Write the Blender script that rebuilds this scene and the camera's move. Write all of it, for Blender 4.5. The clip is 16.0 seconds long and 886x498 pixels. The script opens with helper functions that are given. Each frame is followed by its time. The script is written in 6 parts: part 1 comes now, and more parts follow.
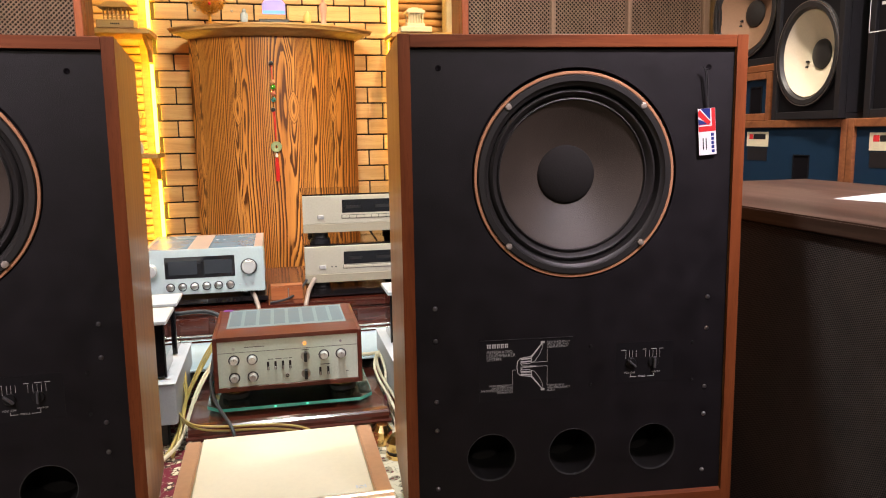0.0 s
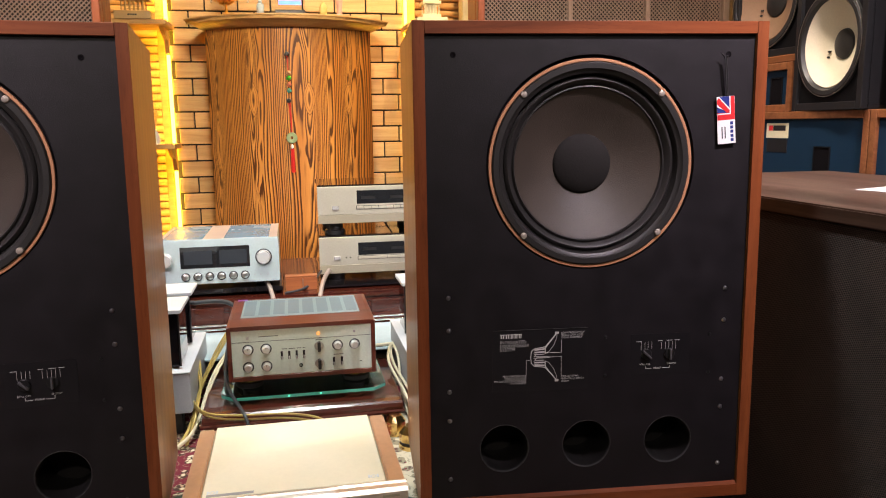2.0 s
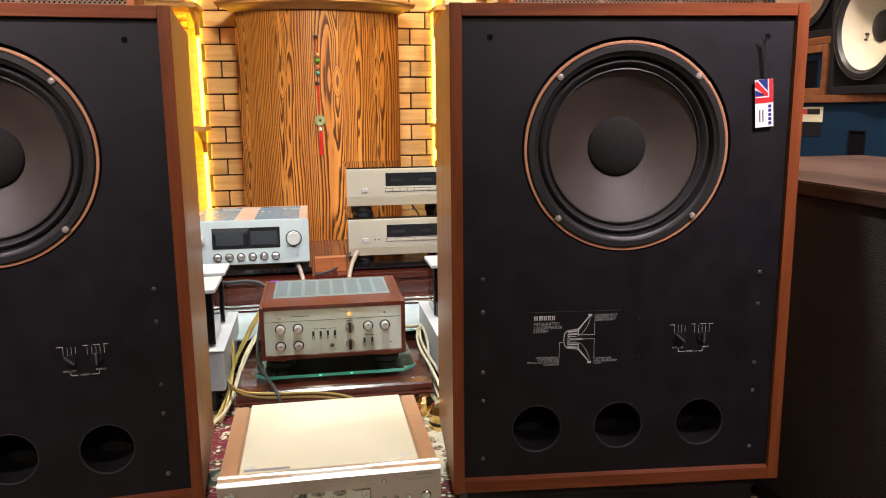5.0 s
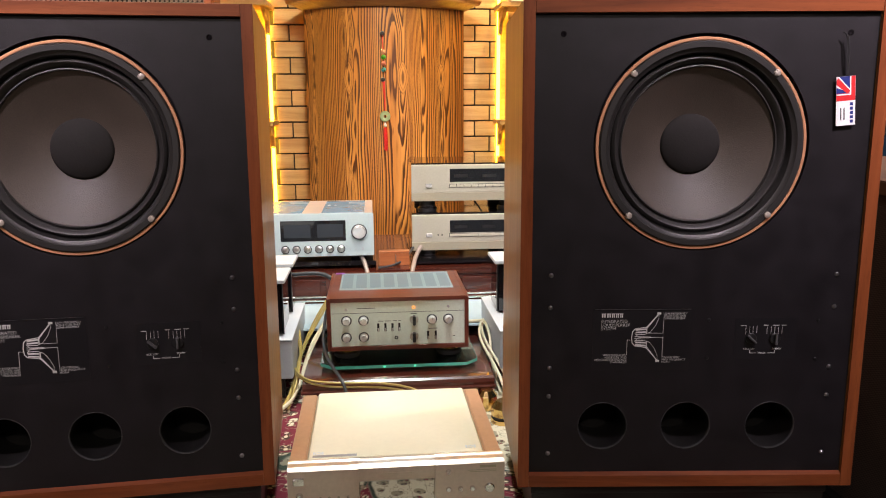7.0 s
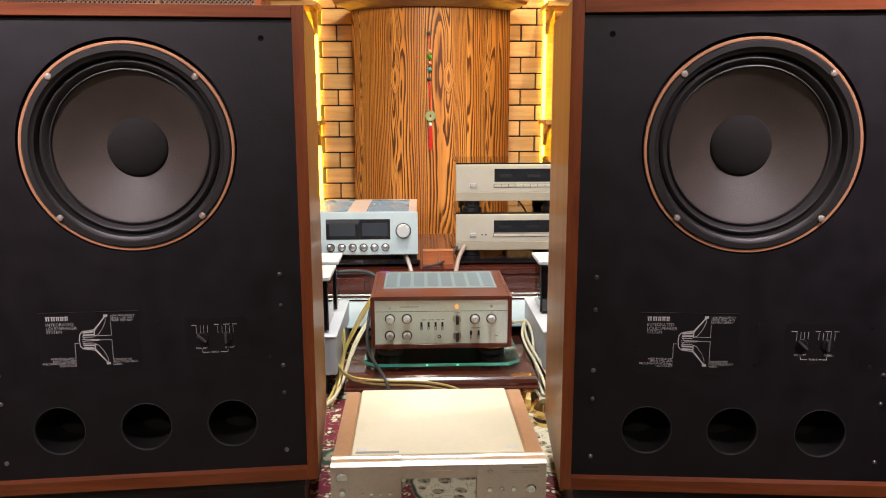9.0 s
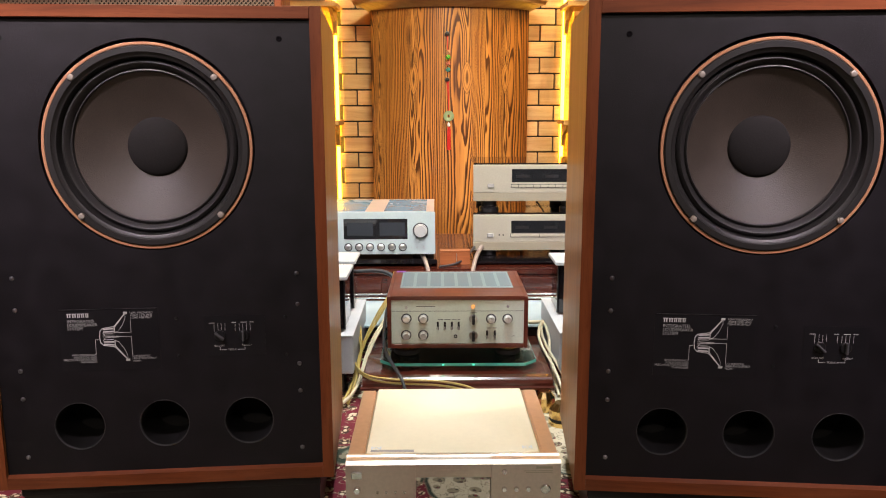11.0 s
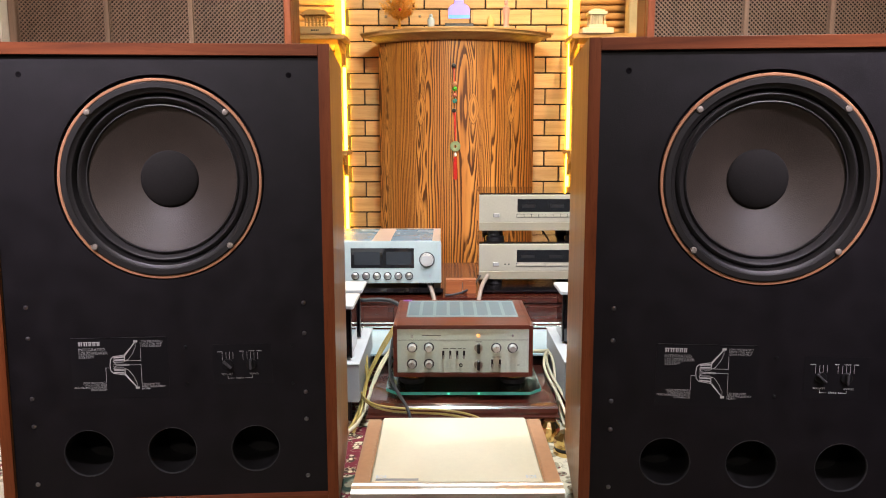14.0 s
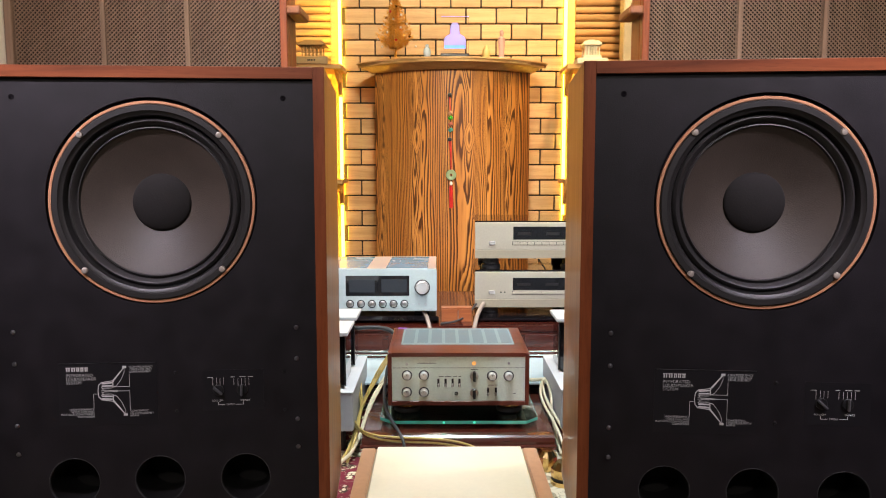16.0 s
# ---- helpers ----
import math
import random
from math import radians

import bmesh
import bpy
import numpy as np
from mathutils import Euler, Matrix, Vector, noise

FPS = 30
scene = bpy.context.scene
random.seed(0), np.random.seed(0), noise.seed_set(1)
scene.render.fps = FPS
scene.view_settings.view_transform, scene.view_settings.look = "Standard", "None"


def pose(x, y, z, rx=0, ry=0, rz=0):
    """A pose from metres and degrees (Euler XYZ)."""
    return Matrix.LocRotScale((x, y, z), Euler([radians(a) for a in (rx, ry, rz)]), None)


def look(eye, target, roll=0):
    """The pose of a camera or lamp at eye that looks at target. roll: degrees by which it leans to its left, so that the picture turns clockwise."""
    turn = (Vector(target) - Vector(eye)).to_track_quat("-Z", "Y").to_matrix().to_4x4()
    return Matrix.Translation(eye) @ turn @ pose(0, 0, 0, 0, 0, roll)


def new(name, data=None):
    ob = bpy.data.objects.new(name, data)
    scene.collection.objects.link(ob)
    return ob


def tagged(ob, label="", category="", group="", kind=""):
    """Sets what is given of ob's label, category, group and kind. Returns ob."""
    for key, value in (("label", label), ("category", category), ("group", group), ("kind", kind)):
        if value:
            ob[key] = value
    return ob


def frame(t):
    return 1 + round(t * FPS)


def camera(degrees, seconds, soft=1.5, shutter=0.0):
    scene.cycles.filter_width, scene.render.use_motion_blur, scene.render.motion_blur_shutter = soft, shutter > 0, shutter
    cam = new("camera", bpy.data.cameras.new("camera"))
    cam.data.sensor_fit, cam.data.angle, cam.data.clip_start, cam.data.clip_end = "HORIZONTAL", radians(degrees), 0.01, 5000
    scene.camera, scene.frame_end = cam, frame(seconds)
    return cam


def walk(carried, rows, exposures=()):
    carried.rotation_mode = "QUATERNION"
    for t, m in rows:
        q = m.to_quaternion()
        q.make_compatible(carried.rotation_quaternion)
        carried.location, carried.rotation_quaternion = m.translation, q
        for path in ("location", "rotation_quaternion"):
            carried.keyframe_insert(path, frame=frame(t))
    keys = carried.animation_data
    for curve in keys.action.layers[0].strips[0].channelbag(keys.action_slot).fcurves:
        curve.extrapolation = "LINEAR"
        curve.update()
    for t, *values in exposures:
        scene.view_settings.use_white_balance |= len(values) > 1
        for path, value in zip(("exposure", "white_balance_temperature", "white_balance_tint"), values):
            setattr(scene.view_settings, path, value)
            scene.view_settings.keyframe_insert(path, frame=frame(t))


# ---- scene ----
cam = camera(61.10, 16.0, 1.05)
# seconds, x, y, z, yaw, pitch, roll
PATH = [
    (0, 0.0413, 0.0307, 0.8934, -12.468, -8.940, -0.856),
    (0.5, 0.0442, 0.0306, 0.8949, -11.963, -8.952, -0.824),
    (1, 0.0453, 0.0357, 0.8913, -11.671, -8.984, -0.717),
    (1.5, 0.0467, 0.0377, 0.8849, -11.424, -9.071, -0.706),
    (2, 0.0468, 0.0396, 0.8826, -11.257, -9.400, -0.716),
    (2.5, 0.0477, 0.0397, 0.8811, -11.069, -9.688, -0.718),
    (3, 0.0446, 0.0392, 0.8843, -10.928, -9.905, -0.656),
    (5.5, 0.0122, 0.0292, 0.8813, -8.677, -10.733, -0.522),
    (6, 0.0047, 0.0264, 0.8842, -7.507, -10.799, -0.421),
    (6.5, -0.0022, 0.0195, 0.8824, -6.306, -10.830, -0.364),
    (7, -0.0064, 0.0168, 0.8808, -5.159, -10.841, -0.310),
    (7.5, -0.0072, 0.0156, 0.8804, -4.096, -10.845, -0.271),
    (8, -0.0079, 0.0152, 0.8803, -3.170, -10.877, -0.252),
    (8.5, -0.0084, 0.0145, 0.8803, -2.448, -10.881, -0.198),
    (9, -0.0110, 0.0134, 0.8818, -1.852, -10.862, -0.160),
    (9.5, -0.0083, 0.0121, 0.8816, -1.362, -10.895, -0.109),
    (10, -0.0077, 0.0110, 0.8804, -0.962, -10.894, -0.115),
    (12.5, 0.0000, 0.0000, 0.8857, 0.085, -10.555, -0.096),
    (13, -0.0017, -0.0052, 0.8839, 0.189, -10.307, -0.095),
    (13.5, 0.0025, -0.0123, 0.8869, 0.217, -9.732, -0.103),
    (14, 0.0017, -0.0176, 0.8925, 0.200, -8.737, -0.133),
    (14.5, -0.0001, -0.0186, 0.8928, 0.177, -7.640, -0.047),
    (15, 0.0017, -0.0143, 0.8877, 0.144, -6.883, -0.066),
    (15.5, 0.0043, -0.0073, 0.8805, 0.048, -6.540, -0.040),
    (16, 0.0048, -0.0043, 0.8757, -0.086, -6.344, -0.048),
]
walk(cam, [(t, pose(x, y, z, 90 + pitch, 0, yaw) @ pose(0, 0, 0, 0, 0, roll)) for t, x, y, z, yaw, pitch, roll in PATH],
     exposures=((0.0, 0.0, 6500, 10), (13.0, 0.0, 6500, 10), (14.2, 0.0, 6060, 8), (16.0, 0.0, 6060, 8)))

# ---- light ----
world = bpy.data.worlds.new("room_dark")
scene.world = world
world.use_nodes = True
world.node_tree.nodes["Background"].inputs[0].default_value = (1.0, 0.86, 0.72, 1)
world.node_tree.nodes["Background"].inputs[1].default_value = 0.012


def area_lamp(name, place, target, size, power, colour, spread=180):
    data = bpy.data.lights.new(name, "AREA")
    data.shape, data.size, data.energy, data.color = "DISK", size, power, colour
    data.spread = radians(spread)
    ob = new(name, data)
    ob.matrix_basis = look(place, target)
    return ob


# Unseen lamps: the first is inferred overhead, the others are added to brighten areas.
LAMPS = [
    # place, aim, size, power, colour, spread
    ((0.05, 1.80, 2.56), (0.05, 2.15, 0), 0.20, 21.0, (0.90, 0.99, 1.0), 112),
    ((0.05, 1.95, 2.56), (0.05, 4.20, 1.20), 0.45, 28, (1.0, 0.85, 0.58), 95),
    ((-1.05, 0.02, 2.56), (-1.00, 1.42, 1.38), 0.18, 13.0, (1.0, 0.85, 0.93), 54),
    ((1.12, 0.0, 2.56), (1.10, 1.36, 1.38), 0.18, 14.0, (1.0, 0.85, 0.94), 54),
    ((0.0, -1.5, 2.56), (0.0, 1.4, 0.7), 0.18, 12.5, (1.0, 0.86, 0.74), 120),
    ((1.2, 2.0, 2.56), (1.7, 2.3, 0.9), 0.14, 30, (1.0, 0.86, 0.74), 150),
    ((-1.1, 2.2, 2.56), (-1.1, 2.8, 0.9), 0.14, 19, (1.0, 0.84, 0.68), 140),
    ((0.98, 3.50, 2.56), (0.98, 4.3, 1.5), 0.12, 24, (1.0, 0.70, 0.34), 140),
]
for place, aim, size, power, colour, spread in LAMPS:
    area_lamp("ceiling_lamp", place, aim, size, power, colour, spread)

# ---- materials ----


class Nodes:
    """A node material under construction."""

    def __init__(self, name):
        self.mat = bpy.data.materials.new(name)
        self.mat.use_nodes = True
        self.tree = self.mat.node_tree
        self.bsdf = self.tree.nodes["Principled BSDF"]

    def add(self, kind, **values):
        node = self.tree.nodes.new(kind)
        for key, value in values.items():
            node.inputs[key.replace("_", " ")].default_value = value
        return node

    def link(self, a, b):
        self.tree.links.new(a, b)

    def math(self, op, a, b=0.0, c=None):
        node = self.tree.nodes.new("ShaderNodeMath")
        node.operation = op
        for i, v in enumerate((a, b) if c is None else (a, b, c)):
            if isinstance(v, (int, float)):
                node.inputs[i].default_value = v
            else:
                self.link(v, node.inputs[i])
        return node.outputs[0]

    def coords(self, scale=(1, 1, 1), where="Object"):
        tex = self.add("ShaderNodeTexCoord")
        mapping = self.add("ShaderNodeMapping", Scale=scale)
        self.link(tex.outputs[where], mapping.inputs["Vector"])
        return mapping.outputs[0]

    def noise(self, vec, scale, detail=4, rough=0.55):
        node = self.add("ShaderNodeTexNoise", Scale=scale, Detail=detail, Roughness=rough)
        self.link(vec, node.inputs["Vector"])
        return node.outputs["Fac"]

    def ramp(self, fac, *stops):
        node = self.add("ShaderNodeValToRGB")
        ramp = node.color_ramp
        while len(ramp.elements) < len(stops):
            ramp.elements.new(0.5)
        for e, (p, c) in zip(ramp.elements, stops):
            e.position, e.color = p, (*c, 1)
        self.link(fac, node.inputs[0])
        return node.outputs[0]

    def mix(self, fac, a, b):
        node = self.tree.nodes.new("ShaderNodeMix")
        node.data_type = "RGBA"
        for i, v in ((0, fac), (6, a), (7, b)):
            if isinstance(v, tuple):
                node.inputs[i].default_value = (*v, 1)
            elif isinstance(v, (int, float)):
                node.inputs[i].default_value = v
            else:
                self.link(v, node.inputs[i])
        return node.outputs[2]

    def bump(self, height, strength=0.2, distance=0.001):
        node = self.add("ShaderNodeBump", Strength=strength, Distance=distance)
        self.link(height, node.inputs["Height"])
        self.link(node.outputs[0], self.bsdf.inputs["Normal"])

    def done(self, colour=None, rough=0.5, metal=0.0, coat=0.0):
        for key, v in (("Base Color", colour), ("Roughness", rough), ("Metallic", metal), ("Coat Weight", coat)):
            if v is None:
                continue
            if isinstance(v, tuple):
                self.bsdf.inputs[key].default_value = (*v, 1)
            elif isinstance(v, (int, float)):
                self.bsdf.inputs[key].default_value = v
            else:
                self.link(v, self.bsdf.inputs[key])
        return self.mat


def plain(name, colour, rough=0.5, metal=0.0, coat=0.0, vary=0.12, scale=40.0, bump=0.05, rough_vary=0.08, spec=0.5):
    """A paint, plastic or metal with a little blotch, grain and uneven gloss."""
    n = Nodes(name)
    vec = n.coords()
    big, fine = n.noise(vec, scale * 0.12, 3), n.noise(vec, scale * 6, 3)
    both = n.math("ADD", n.math("MULTIPLY", big, 0.6), n.math("MULTIPLY", fine, 0.4))
    lo, hi = tuple(c * (1 - vary) for c in colour), tuple(min(1, c * (1 + vary)) for c in colour)
    col = n.ramp(both, (0.3, lo), (0.7, hi))
    gloss = n.math("ADD", n.math("MULTIPLY", big, rough_vary * 2), rough - rough_vary)
    n.bsdf.inputs["Specular IOR Level"].default_value = spec
    if bump:
        n.bump(fine, bump, 0.0006)
    return n.done(col, gloss, metal, coat)


def wood(name, dark, mid, light, along="z", pitch=0.012, rough=0.4, coat=0.0, wobble=0.6, piece=False):
    """Sawn veneer or board: long grain along one axis, pores and slow colour drift."""
    n = Nodes(name)
    s = {"x": (0.07, 1, 1), "y": (1, 0.07, 1), "z": (1, 1, 0.07)}[along]
    vec = n.coords(s)
    if piece:
        info = n.add("ShaderNodeObjectInfo")
        comb = n.add("ShaderNodeVectorMath")
        comb.operation = "ADD"
        sep = n.add("ShaderNodeCombineXYZ")
        shift = n.math("MULTIPLY", info.outputs["Random"], 37.0)
        for i in range(3):
            n.link(shift, sep.inputs[i])
        n.link(vec, comb.inputs[0])
        n.link(sep.outputs[0], comb.inputs[1])
        vec = comb.outputs[0]
    warp = n.noise(vec, 6, 3)
    wave = n.add("ShaderNodeTexNoise", Scale=0.35 / pitch, Detail=6, Roughness=0.62, Distortion=wobble)
    n.link(vec, wave.inputs["Vector"])
    pores = n.noise(vec, 5.0 / pitch, 2)
    f = n.math("ADD", n.math("MULTIPLY", wave.outputs["Fac"], 0.7), n.math("MULTIPLY", warp, 0.3))
    col = n.ramp(f, (0.33, dark), (0.5, mid), (0.66, light))
    col = n.mix(n.math("MULTIPLY", n.math("GREATER_THAN", pores, 0.62), 0.35), col, dark)
    if piece:
        info2 = n.add("ShaderNodeObjectInfo")
        hue = n.add("ShaderNodeHueSaturation", Saturation=1.0)
        n.link(n.math("ADD", n.math("MULTIPLY", info2.outputs["Random"], 0.32), 0.84), hue.inputs["Value"])
        n.link(col, hue.inputs["Color"])
        col = hue.outputs[0]
    n.bump(pores, 0.12, 0.0008)
    gloss = n.math("ADD", n.math("MULTIPLY", warp, 0.2), rough - 0.1)
    return n.done(col, gloss, 0.0, coat)


def burnt_cedar():
    """Cedar veneer with scorched, brushed grain: close straight lines that part round long eyes."""
    n = Nodes("burnt_cedar")
    tex = n.add("ShaderNodeTexCoord")
    sep = n.add("ShaderNodeSeparateXYZ")
    n.link(tex.outputs["Object"], sep.inputs[0])
    x, z = sep.outputs[0], sep.outputs[2]
    drift = n.noise(n.coords((1.0, 1.0, 0.06)), 7.0, 2)
    jitter = n.noise(n.coords((1, 1, 0.045)), 34, 3)
    shake = n.noise(n.coords((1, 1, 0.16)), 22, 2)
    fine = n.noise(n.coords((1, 1, 0.022)), 300, 3)
    lines = 90.0
    f = n.math("MULTIPLY", x, lines)
    f = n.math("ADD", f, n.math("MULTIPLY", drift, 7.0))
    f = n.math("ADD", f, n.math("MULTIPLY", jitter, 1.3))
    f = n.math("ADD", f, n.math("MULTIPLY", shake, 0.6))

    def oval(kx, kz, rx, rz):
        dx = n.math("DIVIDE", n.math("SUBTRACT", x, kx), rx)
        dz = n.math("DIVIDE", n.math("SUBTRACT", z, kz), rz)
        return n.math("ADD", n.math("MULTIPLY", dx, dx), n.math("MULTIPLY", dz, dz))

    # plain-sawn stretches, where the lines stand wide and close in tall arches: place across, half width, lines lost, arches in a metre
    sway = n.math("ADD", x, n.math("MULTIPLY", n.math("SUBTRACT", n.noise(n.coords((0.2, 0.2, 1)), 1.9, 2), 0.5), 0.05))
    wide = None
    for kx, w, lost, arches in ((-0.132, 0.026, 2.3, 6.0), (0.148, 0.036, 3.0, -5.0), (0.356, 0.020, 1.7, 5.0), (-0.318, 0.024, 2.2, -9.0), (0.250, 0.016, 1.0, 2.0)):
        u = n.math("DIVIDE", n.math("SUBTRACT", sway, kx), w)
        f = n.math("SUBTRACT", f, n.math("MULTIPLY", n.math("TANH", u), lost))
        hump = n.math("DIVIDE", 1.0, n.math("ADD", n.math("MULTIPLY", u, u), 1.0))
        f = n.math("ADD", f, n.math("MULTIPLY", n.math("MULTIPLY", z, hump), arches))
        wide = hump if wide is None else n.math("MAXIMUM", wide, hump)
    # almond eyes that part the lines: place across and up, half width, half height
    rough_edge = n.math("ADD", n.math("MULTIPLY", n.noise(n.coords((1, 1, 0.3)), 40, 2), 0.5), 0.75)
    eye = None
    for kx, kz, rx, rz in ((-0.129, 1.020, 0.026, 0.090), (0.150, 1.024, 0.032, 0.085), (0.355, 1.024, 0.023, 0.080), (-0.318, 0.790, 0.018, 0.140), (-0.132, 0.420, 0.020, 0.170)):
        near = n.math("DIVIDE", 1.0, n.math("ADD", n.math("MULTIPLY", oval(kx, kz, rx, rz), 0.45), 1.0))
        f = n.math("SUBTRACT", f, n.math("MULTIPLY", n.math("MULTIPLY", n.math("SUBTRACT", x, kx), lines * 0.8), near))
        dx = n.math("ABSOLUTE", n.math("DIVIDE", n.math("SUBTRACT", x, kx), rx))
        dz = n.math("DIVIDE", n.math("SUBTRACT", z, kz), rz)
        d = n.math("MULTIPLY", n.math("ADD", dx, n.math("MULTIPLY", dz, dz)), rough_edge)
        eye = d if eye is None else n.math("MINIMUM", eye, d)
    band = n.math("FRACT", f)
    late = n.ramp(band, (0.0, (0, 0, 0)), (0.34, (0.05, 0.05, 0.05)), (0.52, (0.50, 0.50, 0.50)), (0.64, (1, 1, 1)), (0.93, (1, 1, 1)), (1.0, (0, 0, 0)))
    rings = n.ramp(n.math("MULTIPLY", eye, 0.8), (0.0, (0.9, 0.9, 0.9)), (0.16, (0.75, 0.75, 0.75)), (0.22, (0.05, 0.05, 0.05)), (0.42, (0.05, 0.05, 0.05)), (0.47, (0.85, 0.85, 0.85)), (0.52, (0.1, 0.1, 0.1)),
                   (0.68, (0.1, 0.1, 0.1)), (0.74, (1, 1, 1)), (0.80, (0.5, 0.5, 0.5)))
    late = n.mix(n.math("LESS_THAN", eye, 1.0), late, rings)
    weight = n.noise(n.coords((1, 1, 0.05)), 48, 2)
    late = n.math("MULTIPLY", late, n.math("MINIMUM", n.math("ADD", n.math("MULTIPLY", weight, 2.8), -0.12), 1.0))
    body = n.ramp(drift, (0.35, (0.40, 0.138, 0.024)), (0.50, (0.50, 0.188, 0.034)), (0.65, (0.62, 0.262, 0.054)))
    body = n.mix(n.math("MULTIPLY", wide, 0.65), body, (0.68, 0.315, 0.080))
    col = n.mix(n.math("MULTIPLY", late, 0.95), body, (0.056, 0.0145, 0.0045))
    col = n.mix(n.math("MULTIPLY", n.ramp(fine, (0.45, (0, 0, 0)), (0.7, (1, 1, 1))), 0.20), col, (0.16, 0.05, 0.012))
    # dark resin streaks: place across and up, half width, half height
    ragged = n.math("ADD", n.math("MULTIPLY", n.noise(n.coords((1, 1, 0.12)), 90, 3), 1.6), 0.2)
    for kx, kz, rx, rz in ((-0.136, 1.090, 0.010, 0.034), (-0.134, 0.870, 0.008, 0.060), (-0.130, 1.015, 0.006, 0.016), (0.355, 1.020, 0.005, 0.016), (0.349, 0.800, 0.0045, 0.120), (0.356, 0.660, 0.008, 0.050),
                           (-0.053, 0.719, 0.0045, 0.040), (-0.072, 0.700, 0.003, 0.030), (-0.312, 1.127, 0.011, 0.030), (-0.314, 0.985, 0.011, 0.028), (-0.319, 0.590, 0.010, 0.035),
                           (0.147, 0.760, 0.008, 0.075), (0.148, 0.540, 0.010, 0.050), (-0.150, 1.230, 0.007, 0.060), (0.340, 1.260, 0.005, 0.050)):
        spot = n.math("SUBTRACT", 1.0, n.math("MULTIPLY", oval(kx, kz, rx, rz), ragged))
        col = n.mix(n.math("MULTIPLY", n.math("MAXIMUM", spot, 0.0), 0.92), col, (0.050, 0.012, 0.004))
    n.bump(late, 0.2, -0.001)
    return n.done(col, 0.34, 0.0, 0.25)


def carpet():
    """Wool pile carpet: cream blossoms with dark outlines on wine red, and cream medallions."""
    n = Nodes("floral_carpet")
    vec = n.coords()
    warp = n.add("ShaderNodeTexNoise", Scale=9, Detail=2)
    n.link(vec, warp.inputs["Vector"])
    mixv = n.add("ShaderNodeVectorMath")
    mixv.operation = "MULTIPLY_ADD"
    mixv.inputs[1].default_value = (0.04, 0.04, 0)
    n.link(warp.outputs["Color"], mixv.inputs[0])
    n.link(vec, mixv.inputs[2])
    vec = mixv.outputs[0]
    cell = n.add("ShaderNodeTexVoronoi", Scale=24, Randomness=0.75)
    n.link(vec, cell.inputs["Vector"])
    petal = n.add("ShaderNodeTexVoronoi", Scale=75, Randomness=0.6)
    n.link(vec, petal.inputs["Vector"])
    field = n.add("ShaderNodeTexVoronoi", Scale=4.2, Randomness=0.6)
    n.link(vec, field.inputs["Vector"])
    vine = n.noise(vec, 30, 2)
    ring = n.ramp(field.outputs["Distance"], (0.50, (0, 0, 0)), (0.53, (1, 1, 1)))
    ground = n.mix(ring, (0.60, 0.55, 0.42), (0.17, 0.012, 0.028))
    edge = n.ramp(field.outputs["Distance"], (0.47, (0, 0, 0)), (0.49, (1, 1, 1)), (0.51, (1, 1, 1)), (0.53, (0, 0, 0)))
    ground = n.mix(edge, ground, (0.03, 0.05, 0.035))
    flower = n.ramp(cell.outputs["Distance"], (0.36, (1, 1, 1)), (0.40, (0, 0, 0)))
    petals = n.ramp(petal.outputs["Distance"], (0.40, (0.74, 0.67, 0.50)), (0.48, (0.60, 0.46, 0.28)), (0.56, (0.06, 0.03, 0.02)))
    darkfl = n.ramp(petal.outputs["Distance"], (0.26, (0.20, 0.02, 0.035)), (0.44, (0.05, 0.07, 0.05)), (0.5, (0.30, 0.26, 0.18)))
    col = n.mix(flower, ground, n.mix(ring, darkfl, petals))
    thread = n.ramp(vine, (0.485, (0, 0, 0)), (0.5, (1, 1, 1)), (0.515, (0, 0, 0)))
    col = n.mix(n.math("MULTIPLY", thread, 0.8), col, n.mix(ring, (0.10, 0.10, 0.07), (0.50, 0.42, 0.28)))
    pile = n.noise(vec, 700, 2)
    n.bump(pile, 0.8, 0.002)
    return n.done(col, 0.92)


def woven_cloth():
    """Coarse dark grille cloth with a basket weave."""
    n = Nodes("brown_grille_cloth")
    tex = n.add("ShaderNodeTexCoord")
    sep = n.add("ShaderNodeSeparateXYZ")
    n.link(tex.outputs["Object"], sep.inputs[0])
    u = n.math("ADD", sep.outputs[0], sep.outputs[1])
    a = n.math("SINE", n.math("MULTIPLY", n.math("ADD", u, sep.outputs[2]), 1050.0))
    b = n.math("SINE", n.math("MULTIPLY", n.math("SUBTRACT", u, sep.outputs[2]), 525.0))
    knit = n.math("ADD", n.math("MULTIPLY", n.math("MULTIPLY", a, b), 0.5), 0.5)
    blotch = n.noise(n.coords(), 9, 3)
    col = n.ramp(n.math("MULTIPLY", knit, n.math("ADD", blotch, 0.4)), (0.1, (0.006, 0.0045, 0.005)), (0.7, (0.085, 0.060, 0.054)))
    n.bump(knit, 0.6, 0.002)
    return n.done(col, 0.8)


def lit(name, colour, strength):
    n = Nodes(name)
    n.bsdf.inputs["Emission Color"].default_value = (*colour, 1)
    n.bsdf.inputs["Emission Strength"].default_value = strength
    return n.done(tuple(min(1, c) for c in colour), 0.5)


def glass(name, colour, rough=0.02, ior=1.48):
    n = Nodes(name)
    n.bsdf.inputs["Transmission Weight"].default_value = 1.0
    n.bsdf.inputs["IOR"].default_value = ior
    return n.done(colour, rough)


